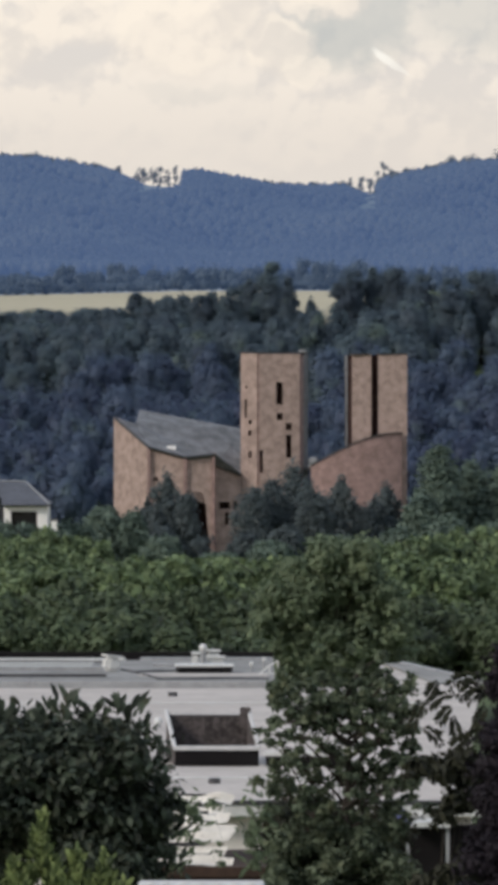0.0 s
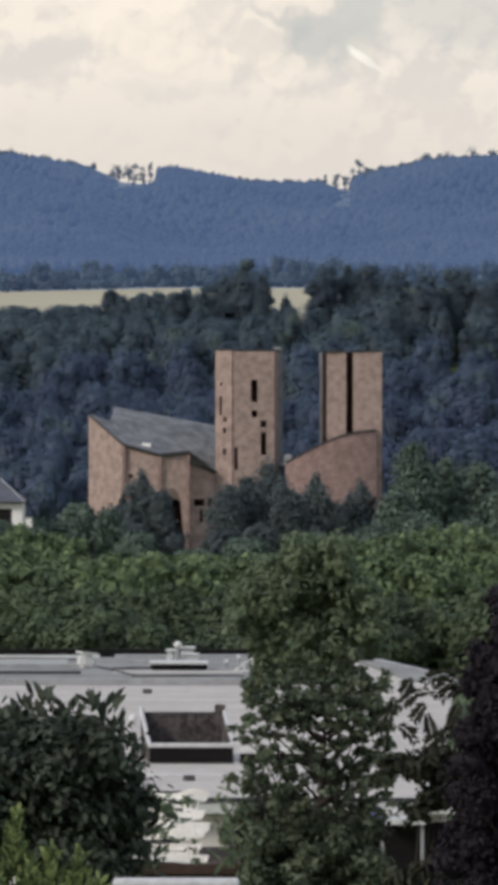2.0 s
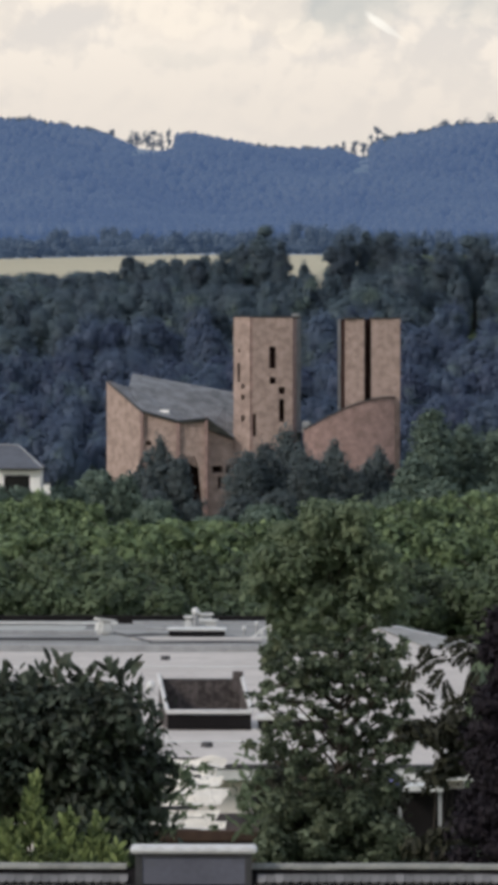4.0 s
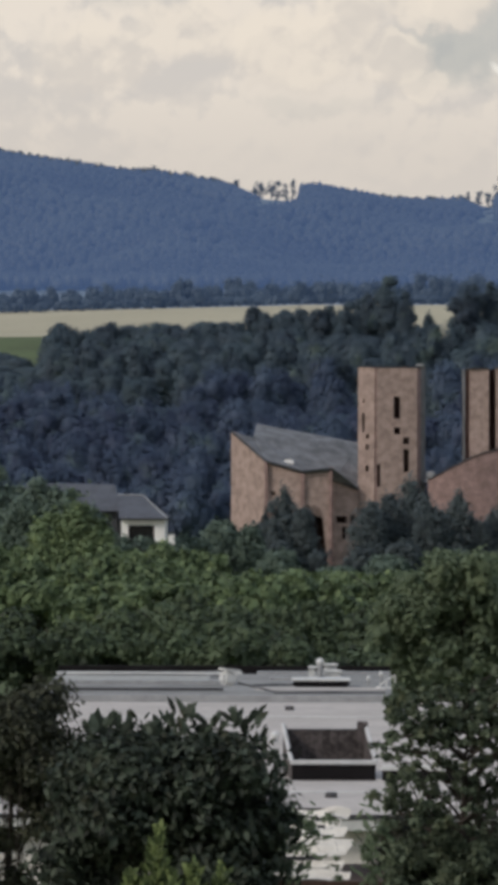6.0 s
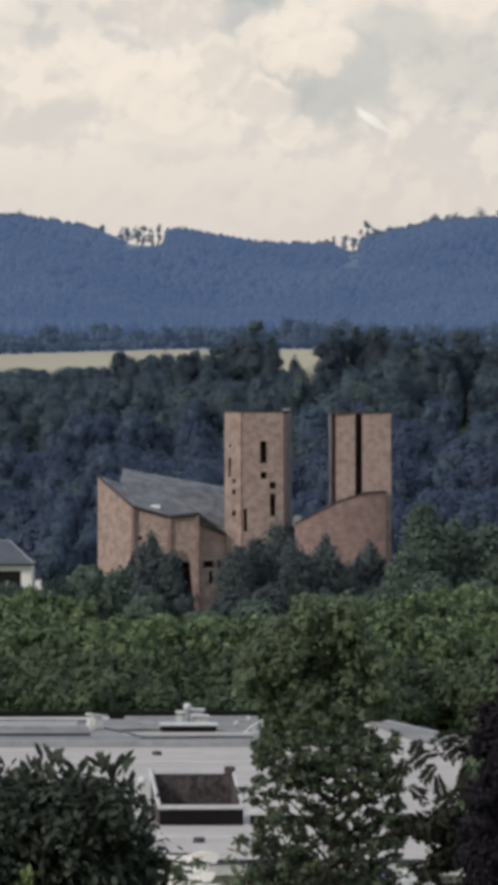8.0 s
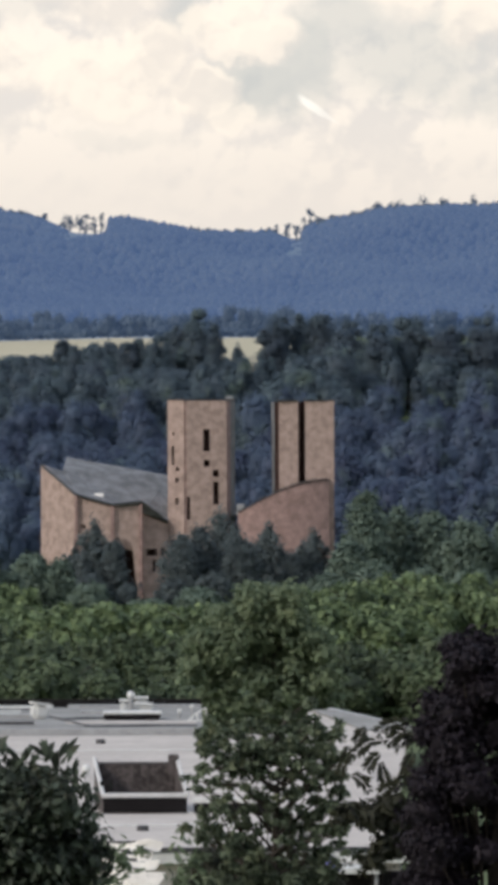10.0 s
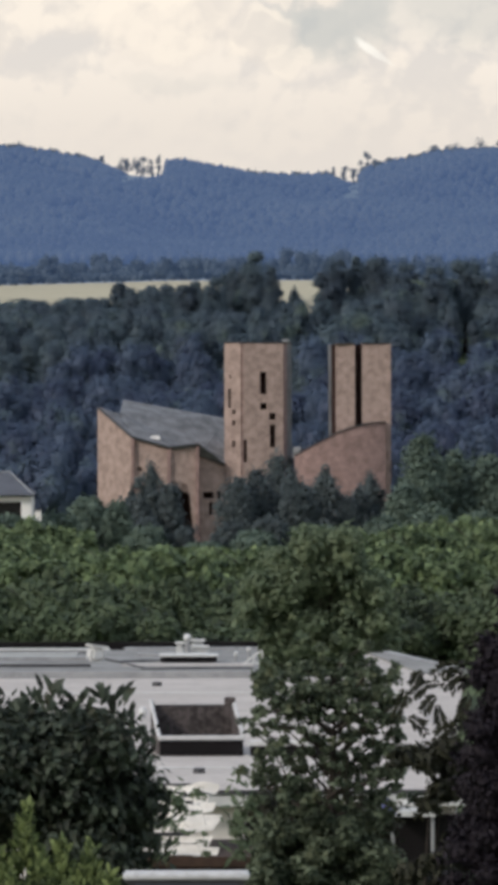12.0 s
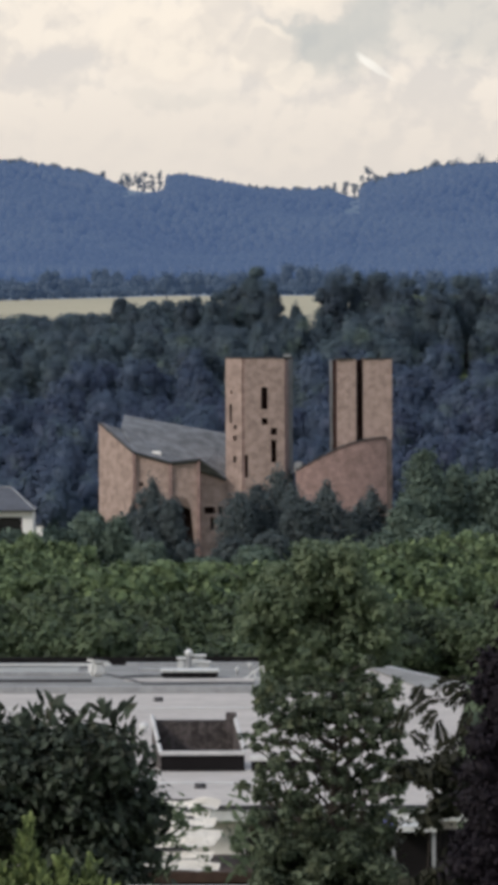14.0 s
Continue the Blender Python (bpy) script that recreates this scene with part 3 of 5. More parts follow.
# ---- far ridge woods ----
def far_woods():
    rng = np.random.default_rng(5)
    sphere, tris = ICO_SMALL
    vs, fs, base = [], [], 0
    # felled strips run slantwise down the slope: (bearing, rise) ends and half-width
    strips = ((-400, 342, -262, 304, 7.0), (-335, 250, -196, 280, 5.0), (-60, 296, 110, 280, 2.5), (240, 318, 420, 300, 2.5))
    y = 2760.0
    while y < 3545:
        for b in np.arange(-1050, 960, 3.1e4 / y):
            yy, bb = y + rng.uniform(-9, 9), b + rng.uniform(-11, 11)
            x = across(bb, yy)
            h, w = rng.uniform(6.5, 9.5), rng.uniform(2.4, 3.6)
            rise = (float(ground_height(x, yy)) - EYE) / yy * 1e4
            for b0, v0, b1, v1, half in strips:
                if b0 < bb < b1 and abs(rise - v0 - (v1 - v0) * (bb - b0) / (b1 - b0)) < half * rng.uniform(0.5, 1.3):
                    h *= 0.25
            if yy > 3260:
                # the crest is thinned in two places
                if -262 < bb < -122:
                    h *= max(0.0, 1 - (bb + 262) / 75)
                elif 150 < bb < 222:
                    h *= max(0.12, 1 - (bb - 150) / 55)
                elif yy > 3440:
                    h = rng.uniform(7.0, 9.5)
            if h < 1.0:
                continue
            z = float(ground_height(x, yy))
            s = sphere * (1 + rng.uniform(-0.22, 0.22, (len(sphere), 1)))
            s = np.concatenate([s[:, :2] * w * (1 - 0.3 * s[:, 2:3]), s[:, 2:3] * h * 0.5], 1)
            vs.append(s + np.array((x, yy, z + h * 0.5))), fs.append(tris + base)
            base += len(sphere)
        y += 9.5
    verts, faces = np.concatenate(vs), np.concatenate(fs)
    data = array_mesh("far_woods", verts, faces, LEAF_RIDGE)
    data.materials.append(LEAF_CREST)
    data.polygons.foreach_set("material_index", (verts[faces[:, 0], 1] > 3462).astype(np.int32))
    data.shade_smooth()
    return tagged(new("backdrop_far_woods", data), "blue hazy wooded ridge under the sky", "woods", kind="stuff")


def crest_trees():
    """Open-crowned trees that stand up singly against the sky."""
    rng = np.random.default_rng(6)
    for b, v, w in ((-238, 357, 3.5), (-203, 356, 5.0), (-192, 352, 5.0), (-176, 354, 5.5), (-164, 358, 5.0), (-150, 352, 4.5), (-138, 360, 3.5), (158, 332, 3.5), (172, 336, 3.0), (192, 338, 4.0), (208, 336, 3.0), (222, 352, 6.0), (232, 364, 4.0), (246, 354, 5.5), (269, 357, 4.0), (290, 352, 6.0), (316, 356, 4.0), (351, 380, 4.5), (345, 370, 6.0), (383, 378, 6.0), (432, 382, 7.0), (470, 384, 5.0), (520, 386, 5.5), (-318, 372, 6.0), (-385, 384, 5.0), (25, 334, 5.0), (-100, 357, 7.0)):
        y = 3500 + rng.uniform(-8, 8)
        x = across(b, y)
        h = EYE + v * y * 1e-4 - float(ground_height(x, y))
        top = anchor("crest_tree", x, y, float(ground_height(x, y)))
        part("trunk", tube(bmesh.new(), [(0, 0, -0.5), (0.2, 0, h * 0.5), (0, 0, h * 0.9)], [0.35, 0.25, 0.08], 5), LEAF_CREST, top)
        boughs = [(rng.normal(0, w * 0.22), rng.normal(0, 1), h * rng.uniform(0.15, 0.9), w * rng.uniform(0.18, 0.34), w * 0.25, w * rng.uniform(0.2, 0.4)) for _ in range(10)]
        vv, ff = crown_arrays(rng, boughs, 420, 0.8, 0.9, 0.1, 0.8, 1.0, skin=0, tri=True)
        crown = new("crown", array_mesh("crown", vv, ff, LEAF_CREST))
        crown.parent = top
        tagged(top, "open-crowned tree on the ridge against the sky", "tree", "trees along the crest")


crest_trees()
far_woods()


# ---- the woods behind the church ----
def wood_tree(rng, x, y, w, h, leaves, size, vs, fs, base, fluff=0.5):
    z = float(ground_height(x, y))
    boughs = [(0, 0, h * 0.48, w * 0.36, w * 0.36, h * 0.46)]
    for _ in range(rng.integers(4, 9)):
        a, q = rng.uniform(math.pi * 0.9, 2.1 * math.pi), rng.uniform(0.3, 0.92)
        s = w * rng.uniform(0.10, 0.30)
        tall = min(s * rng.uniform(1.0, 2.4), h * 0.3)
        boughs.append((math.cos(a) * w * 0.27, math.sin(a) * w * 0.27, min(h * q, h - tall * 0.95), s, s, tall))
    v, f = crown_arrays(rng, boughs, leaves, size, fluff, 0.25, 0.9, 0.32, skin=0.87, tri=True)
    vs.append(v + np.array((x, y, z))), fs.append(f + base)
    return base + len(v)


def hill_woods():
    rng = np.random.default_rng(11)
    vs, fs, base = [], [], 0
    for y in np.arange(985, 1330, 15.0):
        for b in np.arange(-1000, 920, 76):
            yy, bb = y + rng.uniform(-5, 5), b + rng.uniform(-26, 26)
            x = across(bb, yy)
            h, w = rng.uniform(10.0, 18.5), rng.uniform(7, 13.5)
            if yy > 1240:
                h *= 0.8
                if yy > 1285:
                    h = rng.uniform(10.0, 13.0)
                if 78 < bb < 150:
                    h *= 0.5
            if bb < -575 and yy > 1190:
                # the wood steps down beside the meadow
                h = 5.0 if yy > 1255 else min(h, 9.0)
            base = wood_tree(rng, x, yy, w, h, 1500, 0.56, vs, fs, base, 0.14 if yy > 1230 else 0.22)
    verts, faces = np.concatenate(vs), np.concatenate(fs)
    data = array_mesh("hill_woods", verts, faces, LEAF_WOOD_HAZE)
    # upper rows take the paler copy that stands for more light
    data.materials.append(LEAF_WOOD_LIT)
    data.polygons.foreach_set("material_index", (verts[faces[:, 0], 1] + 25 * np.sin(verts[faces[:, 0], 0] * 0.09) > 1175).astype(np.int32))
    return tagged(new("hill_woods", data), "dense dark deciduous woods on the slope", "woods", kind="stuff")


def hedge_woods():
    rng = np.random.default_rng(12)
    vs, fs, base = [], [], 0
    for y in (1694, 1712, 1740):
        for b in np.arange(-1000, 800, 33):
            yy, bb = y + rng.uniform(-8, 8), b + rng.uniform(-14, 14)
            base = wood_tree(rng, across(bb, yy), yy, rng.uniform(5, 8), rng.uniform(5.0, 7.6) + (2.5 if rng.random() < 0.1 else 0), 170, 0.8, vs, fs, base)
    for b in np.arange(-1000, 800, 13):
        yy = 1690 + rng.uniform(-4, 4)
        base = wood_tree(rng, across(b + rng.uniform(-5, 5), yy), yy, rng.uniform(4, 7), rng.uniform(2.4, 3.6), 60, 0.7, vs, fs, base)
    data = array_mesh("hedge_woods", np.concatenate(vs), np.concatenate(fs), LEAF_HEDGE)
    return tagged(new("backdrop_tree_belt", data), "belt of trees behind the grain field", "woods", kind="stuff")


hill_woods()
hedge_woods()
# single big trees that stand over the wood's edge
for b, v, y, w, s in ((34, 186, 1310, 9.4, 71), (2, 158, 1315, 7.5, 2), (63, 162, 1300, 5.0, 3), (-40, 140, 1305, 8, 4), (-15, 150, 1318, 7, 12), (173, 190, 1260, 8.6, 5), (218, 180, 1265, 9, 6), (255, 186, 1262, 10, 7), (300, 172, 1255, 10, 8), (350, 160, 1250, 11, 9), (405, 172, 1255, 11, 10), (470, 165, 1250, 12, 11), (540, 170, 1250, 12, 13),
                      (-206, 136, 1330, 6.5, 14), (-180, 122, 1328, 9, 61), (-155, 126, 1326, 9, 62), (-128, 128, 1322, 10, 63), (-65, 134, 1312, 9, 64), (-420, 101, 1325, 8, 31), (-378, 107, 1328, 8, 32), (-340, 104, 1326, 8, 33), (-465, 98, 1326, 9, 34), (-515, 92, 1322, 9, 35), (-290, 110, 1328, 7, 37), (-250, 108, 1326, 7, 38), (-90, 128, 1310, 8, 15), (-150, 118, 1310, 8, 16), (610, 170, 1255, 12, 17), (690, 168, 1250, 12, 18), (103, 125, 1322, 3.2, 19), (114, 106, 1324, 3.0, 21), (84, 104, 1322, 4.5, 20)):
    x = across(b, y)
    tree("woodland_tree", "tall dark green deciduous tree at the wood's edge", "tree", x, y, w * (1.2 if v > 112 or 80 < b < 120 else 1.9), stands(v - (0 if v > 112 else 4), y, x), 1.5, LEAF_WOOD_LIT, 7000, 0.52, 100 + s, 26, "trees along the wood's edge", lump=0.36, fluff=0.3, spread=0.5, skin=0.85, tri=True)


# ---- the brick church ----
def church():
    top = anchor("church", 0, 900, -16.0)

    def piece(name, bm, material, parent, label=""):
        bmesh.ops.translate(bm, vec=(0, -900, 16.0), verts=bm.verts[:])
        return part(name, bm, material, parent, label)

    base = -16.5
    # west tower: a narrow facet, a broad facet with slits, a shaded flank
    w_top = 16.35
    west = piece("tower", wall_panel((1.05, 900), (7.45, 900.4), base, (w_top, w_top), 0.7, (
        (2.70, 3.75, w_top - 8.1, w_top - 4.6), (2.75, 3.75, w_top - 10.6, w_top - 9.5), (4.2, 5.2, w_top - 12.2, w_top - 11.1), (4.25, 5.15, w_top - 16.6, w_top - 13.0), (0.0, 0.62, w_top - 19.0, w_top - 15.4))), BRICK, top, "tall brick tower with slit openings")
    piece("facet_wall", wall_panel((-1.95, 902.0), (0.68, 900.15), base, (w_top + 0.1, w_top), 0.7, (
        (0.75, 1.30, w_top - 10.3, w_top - 7.3), (1.55, 2.25, w_top - 11.3, w_top - 10.6), (1.45, 2.15, w_top - 13.1, w_top - 12.3), (1.45, 2.15, w_top - 16.6, w_top - 15.6), (0.9, 1.3, w_top - 5.6, w_top - 5.1))), BRICK, west)
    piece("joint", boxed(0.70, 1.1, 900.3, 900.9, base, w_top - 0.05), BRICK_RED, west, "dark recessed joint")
    # darker brick than the front: the flank's shade is put into the colour
    piece("flank_wall", wall_panel((7.50, 900.45), (8.12, 903.9), base, (w_top - 0.2, w_top - 0.15), 0.7), BRICK_RED, west, "brick flank with its shade put into darker brick")
    piece("rear_flank_wall", wall_panel((8.13, 903.95), (8.85, 908), base, (w_top - 0.15, w_top - 0.1), 0.7), SLATE, west, "blue-grey rear flank")
    piece("back_wall", wall_panel((8.8, 908.7), (-1.9, 908.7), base, (w_top, w_top), 0.7), BRICK, west)
    piece("side_wall", wall_panel((-1.95, 908.0), (-1.95, 902.1), base, (w_top, w_top), 0.7), BRICK, west)
    piece("coping", prism(bmesh.new(), [(-2.1, 901.8), (0.95, 899.8), (7.6, 900.2), (9.0, 908.3), (-2.1, 908.3)], w_top + 0.1, w_top + 0.24), LEAD, west, "dark metal coping")
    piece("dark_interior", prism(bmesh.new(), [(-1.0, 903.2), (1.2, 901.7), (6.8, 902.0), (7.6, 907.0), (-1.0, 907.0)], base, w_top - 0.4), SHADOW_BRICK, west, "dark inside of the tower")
    piece("roof_hatch", boxed(7.3, 8.5, 901.5, 903.5, w_top + 0.24, w_top + 0.62, bevel=0.05), GREYMETAL, west)
    # east tower: two broad piers with a deep dark slot between them
    e_top = 16.2
    pier = piece("tower", prism(bmesh.new(), [(15.8, 900.2), (18.9, 900.0), (18.9, 908), (15.8, 908)], base, e_top), BRICK, top, "tall brick tower split by a deep slot")
    piece("pier", prism(bmesh.new(), [(20.0, 900.0), (24.6, 899.8), (24.7, 908), (20.0, 908)], base, e_top), BRICK, pier)
    piece("slot_back", boxed(18.9, 20.0, 902.2, 907.9, base, e_top - 0.1), SHADOW_BRICK, pier, "back of the slot with its shade put into dark brick")
    piece("flank_wall", prism(bmesh.new(), [(14.75, 907.9), (15.0, 901.5), (15.15, 901.5), (15.15, 908)], base, e_top - 0.1), SLATE, pier, "blue-grey flank")
    piece("joint", boxed(15.15, 15.8, 901.0, 907.9, base, e_top - 0.1), SHADOW_BRICK, pier, "dark recessed joint")
    for x0, x1 in ((14.4, 18.95), (19.95, 24.75)):
        piece("coping", boxed(x0 if x0 > 19 else 15.6, x1, 899.7, 908.2, e_top, e_top + 0.2), LEAD, pier, "dark metal coping")
    # rounded choir wall with a rising curved top
    bm = bmesh.new()
    k = 24
    rows = []
    for i in range(k + 1):
        f = i / k
        x = 9.2 + 14.5 * f
        y = 899.6 - 2.6 * math.sin(math.pi * min(1, 0.10 + f * 0.80)) ** 0.7
        z = EYE - 15.5 + 5.15 * math.sin(math.pi / 2 * min(1.0, f * 1.02)) ** 1.05
        rows.append((x, y, z))
    rows.append((23.75, 899.75, rows[-1][2]))
    for (x0, y0, z0), (x1, y1, z1) in zip(rows, rows[1:]):
        f = [bm.verts.new(p) for p in ((x0, y0, base), (x1, y1, base), (x1, y1, z1), (x0, y0, z0))]
        bm.faces.new(f)
        b = [bm.verts.new(p) for p in ((x0, y0 + 0.6, base), (x1, y1 + 0.6, base), (x1, y1 + 0.6, z1), (x0, y0 + 0.6, z0))]
        bm.faces.new(b[::-1])
        bm.faces.new((f[3], f[2], b[2], b[3]))
    bmesh.ops.remove_doubles(bm, verts=bm.verts[:], dist=0.001)
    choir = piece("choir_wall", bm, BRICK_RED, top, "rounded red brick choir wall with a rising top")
    bm = bmesh.new()
    for (x0, y0, z0), (x1, y1, z1) in zip(rows, rows[1:]):
        box(bm, x0, x1 + 0.01, min(y0, y1) - 0.15, 899.9, (z0 + z1) / 2 + 0.01, (z0 + z1) / 2 + 0.20)
    piece("roof_edge", bm, LEAD, choir, "dark metal roof edge")
    piece("roof_light", boxed(9.0, 10.3, 901, 902.4, EYE - 15.9, EYE - 14.2, bevel=0.1), GREYMETAL, top, "pale metal roof light")
    piece("link_roof", polygon([(8.4, 903, EYE - 15.9), (15.6, 903, EYE - 15.9), (15.6, 912, EYE - 15.6), (8.4, 912, EYE - 15.6)], 0.3), SLATE, top)
    # nave: folded brick walls under one tilted slate roof
    zA, zB, zC, zD, zE, zF = (EYE + q for q in (-7.9, -12.6, -14.2, -13.7, -15.7, -17.1))
    nave = piece("nave_wall", wall_panel((-22.3, 906), (-16.5, 898), base, (zA, zB), 0.7), BRICK, top, "folded brick nave wall")
    piece("nave_wall", wall_panel((-16.5, 898), (-10.9, 897.2), base, (zB, zC), 0.7, ((0.7, 1.5, EYE - 18.0, EYE - 17.3),)), BRICK, nave)
    piece("pilaster", boxed(-11.0, -10.5, 896.8, 897.6, base, zC - 0.2), BRICK_RED, nave)
    piece("pilaster", boxed(-16.75, -16.3, 897.3, 898.2, base, zB - 0.25), BRICK_RED, nave)
    piece("pilaster", boxed(-6.5, -6.05, 897.2, 897.9, base, zD - 0.3), BRICK_RED, nave)
    bm = bmesh.new()
    cx, rx, zt = -9.0, 1.5, EYE - 21.6
    curve = [(cx - rx * math.cos(math.pi * i / 12), zt + 2.2 * math.sin(math.pi * i / 12)) for i in range(13)]
    curve = [(x + (0.35 * max(0, zt - z)), z) for x, z in curve]
    outline = [(-10.49, zC), (-10.49, zt)] + curve[1:] + [(-7.05, EYE - 26.5), (-6.75, base), (-6.2, base), (-6.2, zD)]
    front = [bm.verts.new((x, 897.3 + (x + 10.5) * 0.1, z)) for x, z in outline]
    rear = [bm.verts.new((x, 898.1 + (x + 10.5) * 0.1, z)) for x, z in outline]
    bm.faces.new(front)
    bm.faces.new(rear[::-1])
    for i in range(len(outline)):
        j = (i + 1) % len(outline)
        bm.faces.new((front[i], rear[i], rear[j], front[j]))
    bmesh.ops.triangulate(bm, faces=[f for f in bm.faces if len(f.verts) > 4])
    piece("arch_wall", bm, BRICK, nave, "brick wall pierced by a tall arch")
    # dark panel behind the arch paints the passage's shade
    piece("arch_shadow", boxed(-10.8, -6.3, 902.0, 902.4, base, EYE - 16), SHADOW_BRICK, nave, "panel with the arch passage's shade put into its colour")
    piece("arch_side", boxed(-11.2, -10.6, 898.2, 902.0, base, EYE - 17), BRICK_RED, nave)
    piece("notch", wall_panel((-6.2, 897.9), (-5.9, 900), base, (zD, zD + 0.2), 0.5), BRICK_RED, nave)
    piece("nave_wall", wall_panel((-5.9, 900.0), (-1.95, 901.6), base, (zE, zF), 0.7, ((0.6, 2.4, EYE - 22.4, EYE - 21.3), (3.0, 3.8, EYE - 22.6, EYE - 21.2), (1.6, 2.3, EYE - 25.0, EYE - 23.0))), BRICK, nave)
    piece("dark_interior", boxed(-5.6, -2.2, 902.4, 902.6, base, EYE - 17.8), SHADOW_BRICK, nave)
    piece("side_wall", wall_panel((-18.4, 918), (-22.3, 906.2), base, (EYE - 9.6, zA), 0.6), BRICK, nave)
    piece("back_wall", wall_panel((-1.9, 918), (-18.4, 918), base, (EYE - 9.9, EYE - 6.9), 0.6), BRICK, nave)
    roof = piece("roof", polygon([(-18.8, 908, EYE - 8.75), (-16.5, 897.7, zB + 0.12), (-10.7, 896.9, zC + 0.12), (-6.0, 897.3, zD + 0.1), (-5.9, 899.7, zE + 0.6), (-1.9, 901.3, zF + 0.3), (-1.9, 918, EYE - 9.75), (-18.45, 918.3, EYE - 6.7)], 0.35), SLATE, top, "tilted grey slate roof")
    piece("roof", polygon([(-22.2, 906.0, zA + 0.1), (-16.5, 897.7, zB + 0.11), (-18.6, 908.4, EYE - 8.95)], 0.3), SLATE, roof, "lower slate roof")
    piece("verge_wall", wall_panel((-18.35, 918), (-18.75, 908.1), EYE - 12, (EYE - 7.1, EYE - 9.1), 0.4), BRICK_RED, roof)
    for p, q in (((-22.2, 905.9, zA), (-16.5, 897.6, zB)), ((-16.5, 897.6, zB), (-10.7, 896.8, zC)), ((-10.7, 896.8, zC), (-6.0, 897.2, zD)), ((-5.9, 899.6, zE + 0.35), (-1.95, 901.2, zF + 0.1))):
        piece("gutter", tube(bmesh.new(), [p, q], [0.22, 0.22], 6), LEAD, roof, "dark eaves gutter")
    piece("roof_light", boxed(-13.7, -12.2, 899.2, 900.4, EYE - 13.4, EYE - 12.35, bevel=0.1), WHITEWASH, roof, "bright pale roof light")
    return tagged(top, "modern brick abbey church with two towers and slate roof", "church")


church()


# ---- houses and trees in the dip ----
def slate_house():
    top = anchor("house", 0, 800, -15.6)

    def piece(name, bm, material, parent, label=""):
        bmesh.ops.translate(bm, vec=(0, -800, 15.6), verts=bm.verts[:])
        return part(name, bm, material, parent, label)

    x0, x1 = across(-441, 800), across(-364, 800)
    e, r = EYE - 19.35, EYE - 16.2
    wall = piece("wall", wall_panel((x0, 800), (x1, 800), -16, (e, e), 0.4, ((1.0, 4.7, -16, e - 0.95),)), WHITEWASH, top, "white rendered wall")
    piece("side_wall", boxed(x1 - 0.4, x1, 800.4, 811.6, -16, e), WHITEWASH, wall)
    piece("side_wall", boxed(x0, x0 + 0.4, 800.4, 811.6, -16, e), WHITEWASH, wall)
    piece("back_wall", boxed(x0 + 0.4, x1 - 0.4, 811.2, 811.6, -16, e), WHITEWASH, wall)
    # near-black panel puts the opening's darkness into colour
    piece("porch_recess", boxed(x0 + 0.4, x1 - 0.4, 801.6, 801.8, -16, e), VOID, wall, "dark porch opening")
    bm = bmesh.new()
    p = [bm.verts.new(q) for q in ((x0 - 0.3, 799.2, e), (x1 + 0.4, 799.2, e), (x1 + 0.4, 812.2, e), (x0 - 0.3, 812.2, e), (across(-447, 806), 806, r + 0.1), (across(-402, 806), 806, r))]
    for q in ((0, 1, 5, 4), (1, 2, 5), (2, 3, 4, 5), (0, 4, 3), (3, 2, 1, 0)):
        bm.faces.new([p[k] for k in q])
    roof = piece("roof", bm, SLATE_BLUE, top, "blue-grey slate hipped roof")
    piece("gutter", tube(bmesh.new(), [(x0 - 0.3, 799.1, e - 0.05), (x1 + 0.4, 799.1, e - 0.05)], [0.13, 0.13], 6), LEAD, roof, "dark eaves gutter")
    piece("ridge_cap", tube(bmesh.new(), [(across(-447, 806), 806, r + 0.14), (across(-402, 806), 806, r + 0.04)], [0.12, 0.12], 6), GREYMETAL, roof, "pale ridge cap")
    piece("hip_cap", tube(bmesh.new(), [(across(-402, 806), 806, r + 0.04), (x1 + 0.4, 799.2, e + 0.06)], [0.10, 0.10], 6), GREYMETAL, roof, "pale hip cap")
    # wall colour darkened to read as a dark gap beside the white wall
    wing = piece("wing_wall", boxed(across(-600, 806), x0 - 0.8, 806, 817, -16, EYE - 18.4), DARK_WALL, top, "dark wing wall")
    bm = bmesh.new()
    xa, xb = across(-610, 812), across(-453, 812)
    p = [bm.verts.new(q) for q in ((xa, 805, EYE - 18.4), (across(-436, 805), 805, EYE - 18.4), (across(-436, 818), 818, EYE - 18.4), (xa, 818, EYE - 18.4), (xa, 812, EYE - 14.5), (xb, 812, EYE - 14.7))]
    for q in ((0, 1, 5, 4), (1, 2, 5), (2, 3, 4, 5), (0, 4, 3), (3, 2, 1, 0)):
        bm.faces.new([p[k] for k in q])
    piece("wing_roof", bm, SLATE_BLUE, wing, "blue-grey slate roof of the wing")
    return tagged(top, "white house with dark slate roofs among trees", "house")


slate_house()

def garden_hut(x, y, top_z):
    top = anchor("garden_hut", x, y, float(ground_height(x, y)))
    h = top_z - float(ground_height(x, y))
    part("wall", boxed(-0.45, 0.45, -0.5, 0.5, -0.3, h - 0.25), WHITEWASH, top, "white painted boards")
    part("roof", boxed(-0.6, 0.6, -0.65, 0.65, h - 0.25, h, bevel=0.04), SLATE_BLUE, top, "grey felted roof")
    tagged(top, "small white garden hut beside the white house", "hut")


garden_hut(across(-352, 796), 796, EYE - 21.2)

